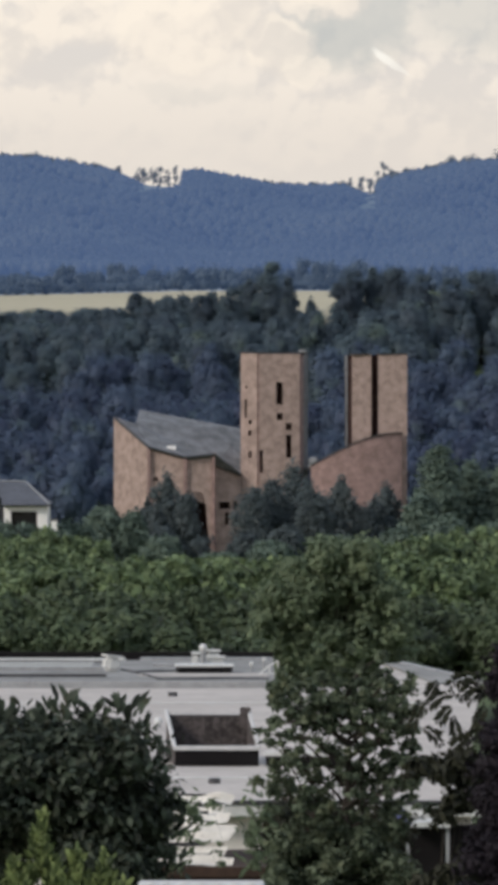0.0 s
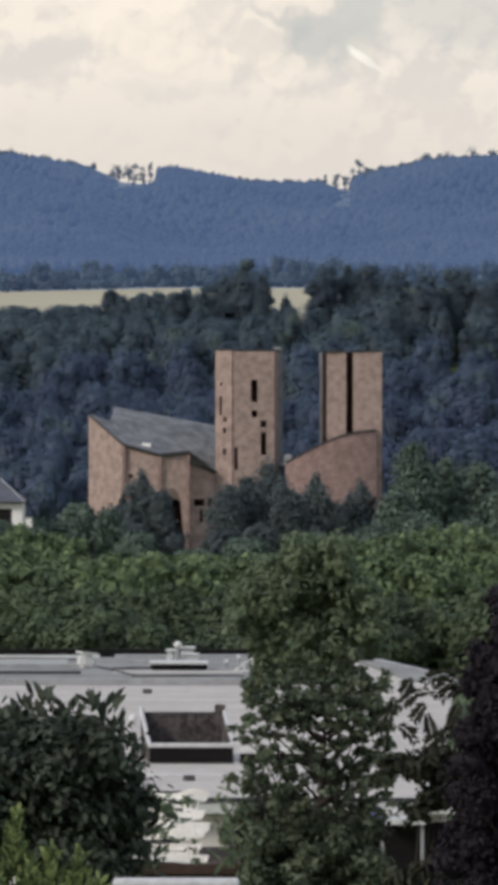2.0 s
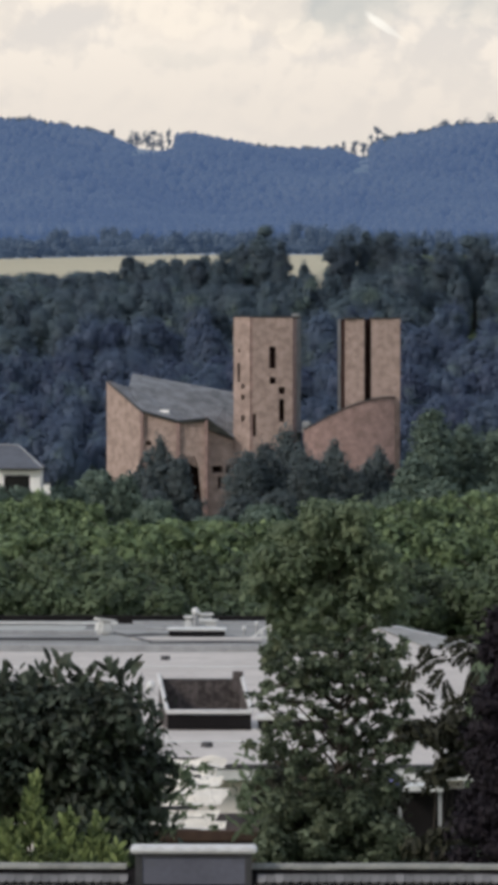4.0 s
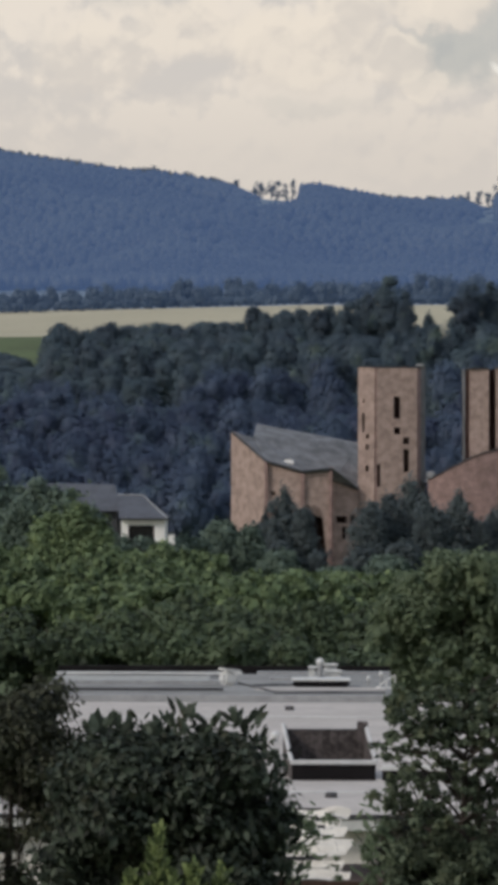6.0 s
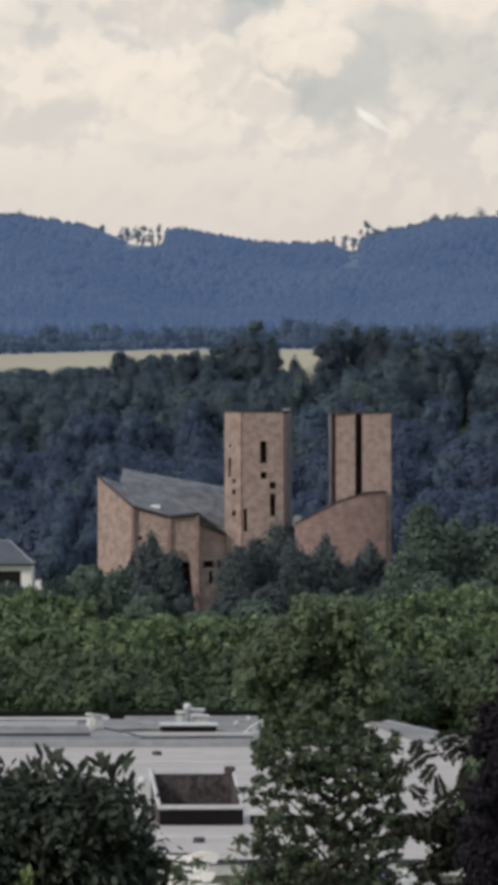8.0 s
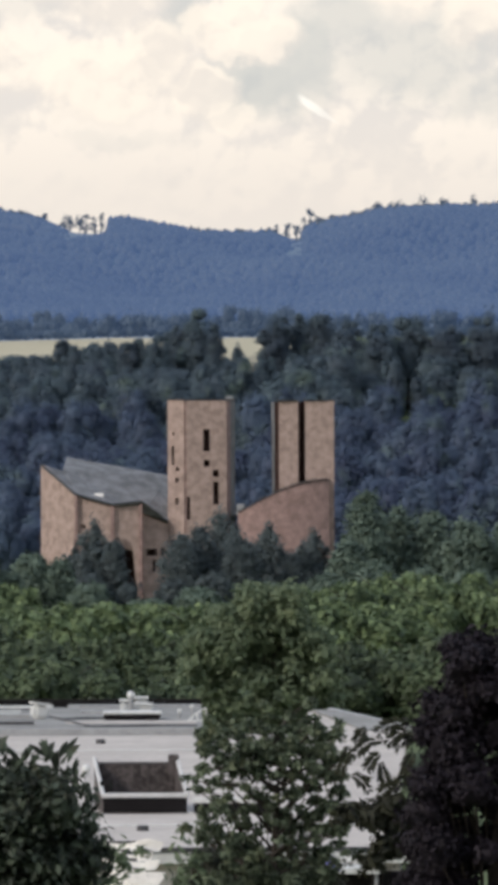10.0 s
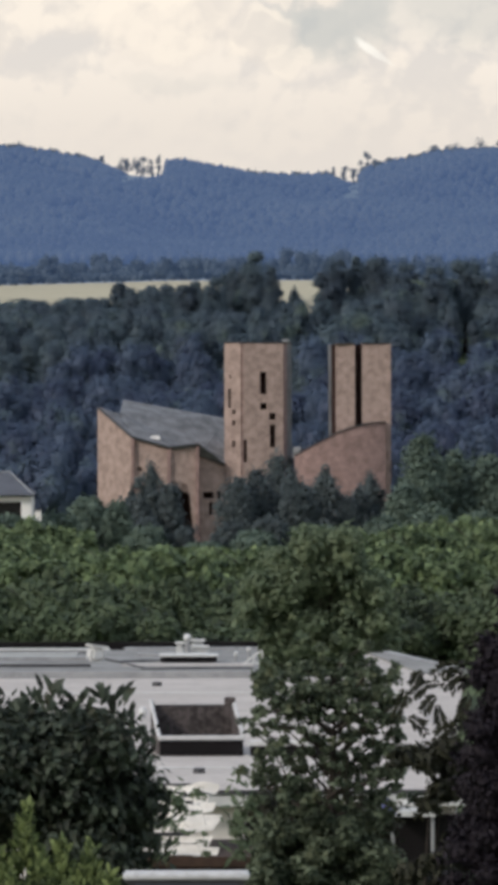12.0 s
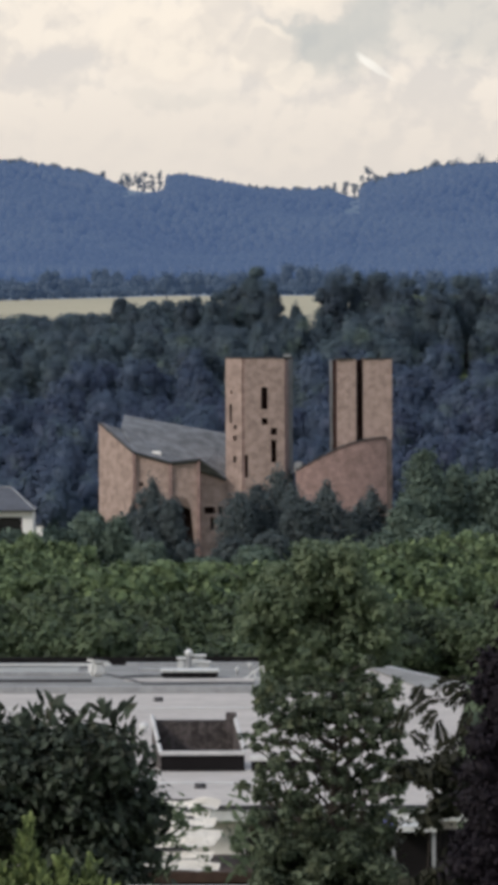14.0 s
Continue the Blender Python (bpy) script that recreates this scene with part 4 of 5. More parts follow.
for b, v, y, w, s, c in ((-152, -193, 845, 8.8, 1, 0.75), (-168, -250, 836, 5.0, 26, 0.75), (-118, -220, 838, 6.5, 2, 0.6), (-186, -238, 850, 3.8, 3, 0.8), (73, -174, 850, 13.0, 4, 0.8), (36, -200, 842, 11.0, 5, 0.6), (0, -212, 838, 10.5, 6, 0.6), (108, -214, 835, 10.0, 7, 0.6), (157, -200, 848, 8.0, 8, 0.85), (236, -212, 850, 7.6, 9, 0.8), (215, -236, 846, 6.0, 27, 0.8), (200, -246, 840, 6.5, 10, 0.6), (-95, -300, 828, 5.0, 21, 0.6), (-160, -285, 826, 7.5, 22, 0.4), (60, -280, 826, 9.0, 23, 0.4), (-10, -290, 826, 7.0, 24, 0.4)):
    x = across(b, y)
    if c > 0.65:
        conifer("pine_tree", "pointed dark blue-green conifer in front of the church", x, y, w * 1.45, stands(v, y, x), s, 11000, 0.50, LEAF_PINE, 0.6, "pines before the church")
    else:
        tree("pine_tree", "broad dark blue-green pine in front of the church", "tree", x, y, w, stands(v, y, x), 0.8, LEAF_PINE, 8000, 0.42, s, 54, "pines before the church", cone=c, lump=0.22, fluff=0.4, droop=0.5, spread=0.8, skin=0.7, tri=True)

for b, v, y, w, s in ((330, -138, 840, 9.5, 31), (390, -165, 850, 9, 32), (300, -225, 825, 8, 33), (445, -175, 845, 10, 34), (510, -190, 835, 10, 35), (590, -180, 840, 11, 36), (680, -190, 840, 11, 47), (-262, -246, 820, 8, 37), (-320, -270, 810, 8, 38), (-212, -256, 815, 5, 39), (-370, -276, 780, 7, 40), (-160, -300, 800, 7, 41), (260, -285, 800, 8, 42), (30, -310, 790, 8, 43), (150, -300, 790, 8, 44), (-60, -330, 780, 7, 45), (350, -270, 800, 9, 46), (-440, -268, 770, 7, 48), (-400, -270, 775, 6, 52), (-480, -258, 770, 7, 53), (-340, -276, 780, 6, 54), (430, -275, 790, 9, 49), (520, -280, 780, 9, 50), (-520, -290, 770, 8, 51)):
    x = across(b, y)
    tree("broadleaf_tree", "dull green broadleaf tree beside the church", "tree", x, y, w, stands(v - (9 if y <= 785 and b < -300 else 0), y, x), 1.0, LEAF_DULL, 5200, 0.75, 200 + s, 34, "trees round the church", lump=0.28, fluff=0.4, spread=0.8, skin=0.72, tri=True)

for b, v, y, w, s in ((-590, -168, 610, 11, 1), (-680, -150, 620, 11, 2), (-500, -215, 600, 7, 3), (-545, -185, 608, 9, 5), (-760, -170, 610, 11, 4)):
    x = across(b, y)
    tree("broadleaf_tree", "dark green tree in front of the slate house", "tree", x, y, w, stands(v, y, x), 1.0, LEAF_DULL, 7500, 0.52, 260 + s, 40, "trees by the slate house", lump=0.26, spread=0.7, skin=0.8, tri=True)

# ---- belt of fresh green trees behind the flat roofs ----
BELT = []
for i in range(4):
    BELT.append(tree("lime_tree", "fresh green leafy tree in the belt", "tree", across(-420 + 240 * i, 262), 262, 7.6, stands(-348 + 12 * (i % 2), 262), 1.2, LEAF_BAND, 13500, 0.40, 300 + i, 105, "green belt trees", lump=0.22, belt=True, fluff=0.35, droop=0.3, spread=0.8, skin=0.72, tri=True))
# front row in darker leaves, standing for the belt's shaded lower half
SHADE_ROW = []
for i in range(2):
    SHADE_ROW.append(tree("hazel_tree", "belt tree with shade put into its dark green leaves", "tree", across(-330 + 480 * i, 226), 226, 7.2, stands(-400 + 10 * i, 226), 2.2, LEAF_BAND_SHADE, 11500, 0.34, 340 + i, 60, "dark front row of the belt", lump=0.26, belt=True, fluff=0.5, droop=0.3, spread=0.85, skin=0.66, tri=True))
rng = random.Random(3)
for y, step, v in ((345, 135, -322), (285, 150, -338), (222, 170, -446)):
    b = -860 + rng.uniform(-60, 0)
    while b < 800:
        src = BELT[rng.randrange(4)] if y > 230 else SHADE_ROW[rng.randrange(2)]
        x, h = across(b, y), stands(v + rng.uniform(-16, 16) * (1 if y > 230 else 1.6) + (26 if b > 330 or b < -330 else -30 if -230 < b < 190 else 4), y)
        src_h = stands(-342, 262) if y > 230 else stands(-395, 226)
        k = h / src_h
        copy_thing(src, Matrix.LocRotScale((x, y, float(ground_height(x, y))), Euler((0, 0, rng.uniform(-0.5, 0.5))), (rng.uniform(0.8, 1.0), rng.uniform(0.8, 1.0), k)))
        b += step * rng.uniform(0.75, 1.2)


for b, v, w in ((-520, -212, 3.4), (-482, -246, 2.8), (-570, -235, 3.2)):
    x = across(b, 310)
    tree("lime_tree", "slender fresh green tree rising above the belt", "tree", x, 310, w, stands(v, 310, x), 1.2, LEAF_BAND, 9000, 0.26, 380 - b, 70, "green belt trees", lump=0.30, fluff=0.5, droop=0.2, spread=0.9, skin=0.66, tri=True)

for b, v in ((-78, -352), (-40, -345), (-135, -340)):
    x = across(b, 276)
    copy_thing(BELT[-b % 3], Matrix.LocRotScale((x, 276, float(ground_height(x, 276))), Euler((0, 0, b * 0.02)), (0.6, 0.6, stands(v, 276) / stands(-342, 262))))

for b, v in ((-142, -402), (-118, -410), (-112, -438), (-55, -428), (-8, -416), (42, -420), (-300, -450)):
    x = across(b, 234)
    copy_thing(SHADE_ROW[1 if b > 0 else 0], Matrix.LocRotScale((x, 234, float(ground_height(x, 234))), Euler((0, 0, b * 0.01)), (0.75, 0.75, stands(v, 234) / stands(-395, 226))))


# ---- flat-roofed houses ----
ROOF = EYE - 7.9


def flat_house():
    top = anchor("flat_roofed_house", 0, 120, 0)
    x0, x1 = -7.6, 4.2

    def piece(name, bm, material, parent, label=""):
        bmesh.ops.translate(bm, vec=(0, -120, 0), verts=bm.verts[:])
        return part(name, bm, material, parent, label)

    body = piece("wall", boxed(x0 + 0.2, x1 - 0.2, 103.4, 139.3, -0.2, ROOF - 0.25), RENDER, top, "white rendered wall")
    piece("roof", boxed(x0, x1, 103.1, 139.5, ROOF - 0.25, ROOF), MEMBRANE, top, "white flat roof membrane")
    piece("front_trim", boxed(x0, x1, 102.95, 103.06, ROOF - 0.06, ROOF + 0.01), LEAD, top, "dark metal drip edge")
    piece("front_fascia", boxed(x0, x1, 102.99, 103.08, ROOF - 0.28, ROOF - 0.07), PALE, top, "pale fascia board")
    # set-back upper storey with grey felt
    piece("upper_roof", boxed(-8.3, 0.55, 139.7, 150.5, ROOF - 0.3, ROOF + 0.12), GRAVEL, top, "grey felt upper roof")
    piece("upper_trim", boxed(-8.35, 0.6, 139.55, 139.68, ROOF - 0.05, ROOF + 0.16), GREYMETAL, top)
    piece("back_trim", boxed(-8.35, -3.4, 150.4, 150.7, ROOF + 0.12, ROOF + 0.17), PALE, top, "pale metal verge")
    piece("back_trim", boxed(-3.0, 0.55, 150.4, 150.7, ROOF + 0.12, ROOF + 0.19), GREYMETAL, top)
    piece("rib", boxed(-8.2, -3.9, 145.2, 145.5, ROOF + 0.12, ROOF + 0.22), GREYMETAL, top)
    piece("rib", boxed(-2.6, -0.7, 147.2, 147.5, ROOF + 0.12, ROOF + 0.20), GREYMETAL, top)
    # made-up black strip: puts in the dark shade line beyond the verge
    piece("back_shade_strip", boxed(-8.35, 0.55, 151.2, 151.4, ROOF - 0.3, ROOF + 0.30), BLACK_FILL, top, "black strip for the shade behind the verge")
    # dark metal strip stands for the edge shadow on the upper roof
    piece("shadow_line", boxed(-8.2, -3.7, 142.3, 142.42, ROOF + 0.121, ROOF + 0.19), LEAD, top, "dark strip painting the upper roof's shadow line")
    piece("felt_strip", boxed(-8.1, -4.2, 147.0, 149.6, ROOF + 0.121, ROOF + 0.14), FELT, top, "paler felt strip")
    piece("felt_strip", boxed(-2.9, 0.4, 142.6, 143.6, ROOF + 0.121, ROOF + 0.135), MEMBRANE, top, "pale felt strip")
    for p, q, r in (((-3.45, 146.0), (-2.3, 141.2), 0.035), ((-2.55, 147.6), (-1.75, 147.9), 0.05), ((-8.2, 149.4), (-3.9, 149.2), 0.03), ((-2.4, 141.0), (0.4, 141.3), 0.03), ((-3.0, 144.6), (-1.9, 144.9), 0.03)):
        piece("lap_seam", tube(bmesh.new(), [(*p, ROOF + 0.125), ((p[0] + q[0]) / 2, (p[1] + q[1]) / 2, ROOF + 0.14), (*q, ROOF + 0.125)], [r, r * 1.2, r], 6), LEAD, top, "dark lapped felt seam")
    piece("parapet", boxed(0.25, 1.75, 112.0, 112.15, ROOF, ROOF + 0.2), BLACK_FILL, top, "dark low parapet")
    piece("parapet_coping", boxed(0.22, 1.78, 111.95, 112.2, ROOF + 0.2, ROOF + 0.30, bevel=0.015), PALE, top, "pale metal coping")
    piece("upper_wall", boxed(-8.2, 0.45, 139.9, 150.2, -0.2, ROOF - 0.3), RENDER, top)
    for x, y in ((-1.93, 136), (-0.73, 107.4)):
        bm = bmesh.new()
        tube(bm, [(x, y, ROOF - 0.05), (x, y, ROOF + 0.10)], [0.13, 0.11], 12)
        piece("drain_cover", bm, LEAD, top, "dark round roof outlet")
    for y in (112.0, 108.6, 133.0):
        piece("seam", boxed(x0 + 0.1, x1 - 0.1, y, y + 0.12, ROOF + 0.002, ROOF + 0.02), PALE, top)
    return tagged(top, "white flat-roofed bungalow seen over its roof", "house")


flat_house()


def roof_tray():
    """A dark boarded roof terrace box with pale copings, sunk between side rails."""
    x0, x1, y0, y1, z = -1.55, 0.12, 112.0, 114.0, ROOF
    top = anchor("roof_terrace_box", (x0 + x1) / 2, y0, z)

    def piece(name, bm, material, parent, label=""):
        bmesh.ops.translate(bm, vec=(-(x0 + x1) / 2, -y0, -z), verts=bm.verts[:])
        return part(name, bm, material, parent, label)

    piece("front_panel", boxed(x0, x1, y0, y0 + 0.08, z, z + 0.31), BLACK_FILL, top, "black front panel")
    piece("front_coping", boxed(x0 - 0.03, x1 + 0.03, y0 - 0.05, y0 + 0.16, z + 0.315, z + 0.40, bevel=0.02), CAPSTONE, top, "pale metal coping")
    for s, x in ((-1, x0), (1, x1)):
        bm = bmesh.new()
        tube(bm, [(x, y0 + 0.05, z + 0.37), (x - 0.20, y1, z + 0.98)], [0.045, 0.045], 6)
        piece("side_coping", bm, CAPSTONE, top, "pale grey coping")
        bm = bmesh.new()
        v = [bm.verts.new(p) for p in ((x, y0 + 0.08, z), (x - 0.2, y1, z), (x - 0.2, y1, z + 0.98), (x, y0 + 0.08, z + 0.36))]
        u = [bm.verts.new((p.co.x - s * 0.06, p.co.y, p.co.z)) for p in v]
        bm.faces.new(v), bm.faces.new(u[::-1])
        for i in range(4):
            bm.faces.new((v[i], u[i], u[(i + 1) % 4], v[(i + 1) % 4]))
        piece("side_panel", bm, DARKWOOD, top)
    for i in range(11):
        xa = x0 - 0.17 + i * 0.158 * 0.97
        piece("board", boxed(xa, xa + 0.146, y1 - 0.06, y1, z, z + 0.86 + 0.008 * (i % 3)), DARKWOOD, top)
    piece("backing", boxed(x0 - 0.15, x1 - 0.2, y1 + 0.01, y1 + 0.05, z, z + 0.9), LEAD, top)
    piece("floor_boards", boxed(x0 + 0.02, x1 - 0.08, y0 + 0.1, y1 - 0.08, z + 0.003, z + 0.05), DARKWOOD, top)
    piece("post", boxed(x1 - 0.38, x1 - 0.16, y1 - 0.2, y1 - 0.08, z + 0.05, z + 1.06, bevel=0.02), DARKWOOD, top, "dark corner post")
    return tagged(top, "dark boarded roof terrace box with pale coping", "roof terrace")


roof_tray()


def roof_box(name, label, x, y, w, d, h, material, cap=None, turn=0.0):
    top = anchor(name, x, y, ROOF + (0.12 if y > 141 else 0))
    top.rotation_euler = (0, radians(turn * 0.3), radians(turn))
    bm = boxed(-w / 2, w / 2, -d / 2, d / 2, 0, h, bevel=min(0.08 if turn else 0.05, h * 0.3))
    part("body", bm, material, top)
    part("cap", boxed(-w / 2 - 0.03, w / 2 + 0.03, -d / 2 - 0.03, d / 2 + 0.03, h, h + 0.06, bevel=0.015), cap or material, top, "overhanging cap")
    return tagged(top, label, "roof fixture")


roof_box("ventilation_box", "white metal ventilation box on the upper roof", across(-252, 145), 145, 0.40, 0.4, 0.36, PALE, None, 24.0)
roof_box("ventilation_box", "small white vent box on the roof edge", across(-101, 148), 148, 0.20, 0.3, 0.28, PALE)
roof_box("ventilation_box", "pale double vent box on the roof edge", across(-66, 148.4), 148.4, 0.46, 0.3, 0.16, PALE)
roof_box("ventilation_box", "pale upper vent box on the roof edge", across(-70, 149.4), 149.4, 0.34, 0.3, 0.28, PALE)
# black body under the pale cap paints the skylight's shadow
roof_box("skylight", "long pale skylight over a black base for its shadow", across(-86, 144.5), 144.5, 1.45, 0.8, 0.15, BLACK_FILL, PALE)


def vent_pipe(x, y, h, r):
    top = anchor("vent_pipe", x, y, ROOF + (0.12 if y > 141 else 0.0))
    part("pipe", tube(bmesh.new(), [(0, 0, 0), (0, 0, h)], [r * 0.6, r * 0.6], 10), GREYMETAL, top)
    bm = bmesh.new()
    bmesh.ops.create_uvsphere(bm, u_segments=12, v_segments=8, radius=r)
    bmesh.ops.translate(bm, vec=(0, 0, h), verts=bm.verts[:])
    part("cowl", bm, PALE, top, "pale round cowl")
    tagged(top, "grey vent pipe with pale round cowl", "vent pipe")


vent_pipe(across(-88, 149), 149, 0.40, 0.11)
vent_pipe(across(20, 146), 146, 0.25, 0.06)
vent_pipe(across(-2, 145), 145, 0.18, 0.06)
vent_pipe(across(-168, 124), 124, 0.14, 0.10)


def roof_bracket(x, y):
    """A slanting pale stay on two short legs."""
    top = anchor("antenna_bracket", x, y, ROOF + (0.12 if y > 141 else 0.0))
    part("stay", tube(bmesh.new(), [(-0.22, 0, 0.02), (0.02, 0, 0.22), (0.24, 0, 0.34)], [0.02, 0.02, 0.02], 6), PALE, top)
    part("leg", tube(bmesh.new(), [(0.02, 0, 0.0), (0.02, 0, 0.22)], [0.018, 0.018], 6), PALE, top)
    part("leg", tube(bmesh.new(), [(0.24, 0.02, 0.0), (0.24, 0.0, 0.34)], [0.018, 0.018], 6), PALE, top)
    part("foot", boxed(-0.28, 0.32, -0.06, 0.06, 0.0, 0.03), PALE, top)
    tagged(top, "pale metal antenna stay on the roof edge", "bracket")


roof_bracket(across(28, 143.5), 143.5)


def east_house():
    top = anchor("flat_roofed_house", 4.4, 112, 0)

    def piece(name, bm, material, parent, label=""):
        bmesh.ops.translate(bm, vec=(-4.4, -112, 0), verts=bm.verts[:])
        return part(name, bm, material, parent, label)

    piece("roof", polygon([(2.3, 118, ROOF - 0.05), (4.55, 118, ROOF - 0.05), (5.75, 143, ROOF - 0.05), (3.9, 150.5, ROOF - 0.02), (3.4, 150.5, ROOF - 0.02)], 0.25), MEMBRANE, top, "white flat roof membrane")
    piece("verge", polygon([(3.9, 150.6, ROOF + 0.06), (5.72, 143, ROOF + 0.02), (5.85, 143, ROOF + 0.02), (4.05, 151, ROOF + 0.06)], 0.12), GREYMETAL, top, "grey metal verge")
    piece("upper_roof", polygon([(3.5, 150.4, ROOF + 0.04), (3.9, 150.4, ROOF + 0.04), (5.55, 143.4, ROOF + 0.0), (4.6, 141.5, ROOF - 0.0)], 0.04), GRAVEL, top, "grey felt edge")
    piece("wall", prism(bmesh.new(), [(2.5, 118.2), (4.4, 118.2), (5.55, 142.8), (3.8, 150), (3.5, 150)], -0.2, ROOF - 0.31), RENDER, top, "white rendered wall")
    piece("canopy", boxed(2.75, 3.6, 102.0, 103.6, EYE - 8.3, EYE - 8.2), PALE, top, "pale metal canopy edge")
    # made-up panel: puts the shade below the canopy onto the wall
    piece("canopy_shade", boxed(2.45, 4.15, 103.28, 103.36, -0.1, EYE - 8.36), BLACK_FILL, top, "black panel for the shade under the canopy")
    piece("canopy_post", boxed(2.78, 2.84, 102.1, 102.2, -0.2, EYE - 8.3), GREYMETAL, top)
    piece("canopy_post", boxed(3.5, 3.56, 102.1, 102.2, -0.2, EYE - 8.3), GREYMETAL, top)
    return tagged(top, "white flat-roofed house behind dark leaves", "house")


east_house()


def parasol(x, y, z):
    top = anchor("parasol", x, y, 0)
    part("pole", tube(bmesh.new(), [(0, 0, 0), (0, 0, z + 0.3)], [0.03, 0.025], 8), GREYMETAL, top)
    bm = bmesh.new()
    k = 8
    tip = bm.verts.new((0, 0, z + 0.31))
    rim = [bm.verts.new((0.24 * math.cos(2 * math.pi * i / k), 0.24 * math.sin(2 * math.pi * i / k), z + (0.02 if i % 2 else 0.0))) for i in range(k)]
    low = [bm.verts.new((v.co.x, v.co.y, v.co.z - 0.1)) for v in rim]
    for i in range(k):
        j = (i + 1) % k
        bm.faces.new((tip, rim[i], rim[j])), bm.faces.new((rim[i], low[i], low[j], rim[j]))
    part("canopy", bm, TARP, top, "blue canvas canopy")
    for i in range(k):
        a = 2 * math.pi * i / k
        part("rib", tube(bmesh.new(), [(0, 0, z + 0.3), (0.235 * math.cos(a), 0.235 * math.sin(a), z - 0.01)], [0.008, 0.006], 4), GREYMETAL, top)
    tagged(top, "small blue canvas parasol behind the leaves", "parasol")


parasol(across(258, 100), 100, EYE - 8.0)


def low_shed():
    top = anchor("garden_shed", -1.0, 92, 0)
    part("wall", boxed(-1.6, 1.6, 0, 3.0, -0.1, EYE - 8.28), BROWN, top, "brown boarded wall")
    part("roof", boxed(-1.75, 1.75, -0.2, 3.2, EYE - 8.28, EYE - 8.12), BROWN, top, "brown timber roof edge")
    for i, (xl, xr, zz) in enumerate(((-0.85, 0.62, -8.10), (-0.80, 0.52, -7.95), (-0.75, 0.60, -7.80), (-0.68, 0.66, -7.66), (-0.50, 0.56, -7.53), (-0.30, 0.45, -7.41), (-0.42, 0.62, -7.30))):
        bm = bmesh.new()
        k = 14
        rows = []
        for a in range(k + 1):
            f = a / k
            x = xl + (xr - xl) * f
            sag = 0.035 * math.sin(5.2 * f + 1.7 * i) + 0.02 * math.sin(11 * f + i) - 0.05 * f * (i % 2)
            rows.append([bm.verts.new((x, 0.4 * i + 0.04 * math.sin(7 * f), EYE + zz + sag)), bm.verts.new((x + 0.05, 0.4 * i + 0.2, EYE + zz + sag + 0.05 + 0.03 * math.sin(6 * f + i))), bm.verts.new((x + 0.08, 0.4 * i + 0.34, EYE + zz + sag + 0.14))])
        for r0, r1 in zip(rows, rows[1:]):
            for q in (0, 1):
                bm.faces.new((r0[q], r1[q], r1[q + 1], r0[q + 1]))
        part("awning", bm, AWNING, top, "pale folded awning cloth")
        # dark strip fills the gap above each fold
        part("gap_strip", boxed(xl + 0.1, xr - 0.3, 0.4 * i + 0.36, 0.4 * i + 0.40, EYE + zz - 0.05, EYE + zz + 0.155), LEAD, top, "dark strip between awning folds")
    return tagged(top, "brown garden shed with a pale awning", "shed")


low_shed()


# ---- trees before the flat roofs ----
def near_tree(name, label, x, y, blobs, material, leaves, size, seed, trunk, limb=3, category="tree", extra=None, more=None, boughs_at=(), **kw):
    """A garden tree whose crown is built of given boughs, heights over the ground."""
    rng = np.random.default_rng(seed)
    top = anchor(name, x, y, 0)
    h = max(b[2] + b[5] for b in blobs)
    bm = bmesh.new()
    tube(bm, [(0, 0, -0.2), (0.05, 0, h * 0.4), (-0.02, 0, h * 0.7), (0.09, 0, h * 0.93)], [trunk, trunk * 0.8, trunk * 0.5, trunk * 0.12])
    for b in blobs[::limb]:
        s = h * rng.uniform(0.35, 0.6)
        e = Vector(b[:3])
        s = min(s, max(0.5, e.z - 0.5))
        tube(bm, [(0.0, 0, s), (e.x * 0.45, e.y * 0.45, s + (e.z - s) * 0.6), tuple(e)], [trunk * 0.16, trunk * 0.11, trunk * 0.05], 5)
        d = Vector(rng.normal(0, 1, 3)).normalized()
        tip = e + Vector((d.x * b[3], d.y * b[4], d.z * b[5])) * 0.9
        tube(bm, [tuple(e), tuple((e + tip) / 2 + Vector((0, 0, 0.05))), tuple(tip)], [trunk * 0.06, trunk * 0.05, trunk * 0.02], 4)
    for line in boughs_at:
        tube(bm, line, [trunk * (0.34 - 0.28 * q / (len(line) - 1)) for q in range(len(line))], 5)
    part("trunk", bm, BARK, top, "dark bark")
    v, f = crown_arrays(rng, blobs, leaves, size, **kw)
    if extra or more:
        v2, f2 = more or blades(rng, *extra)
        f = np.concatenate([f, f2 + len(v)])
        v = np.concatenate([v, v2])
    crown = new("crown", array_mesh("crown", v, f, material))
    crown.parent = top
    return tagged(top, label, category)


def heap(rng, y, x, spans, count, s0, s1, deep=0.8, tall=0.8):
    """Boughs strewn inside upright bands (v0, v1, b0, b1): rise and bearing limits, relative to a stem at x."""
    out = []
    for v0, v1, b0, b1 in spans:
        for _ in range(count):
            s = rng.uniform(s0, s1)
            b, v = rng.uniform(b0, b1), rng.uniform(v0, v1)
            out.append((across(b, y) - x, rng.uniform(-deep, deep), EYE + v * y * 1e-4, s, s, s * tall))
    return out


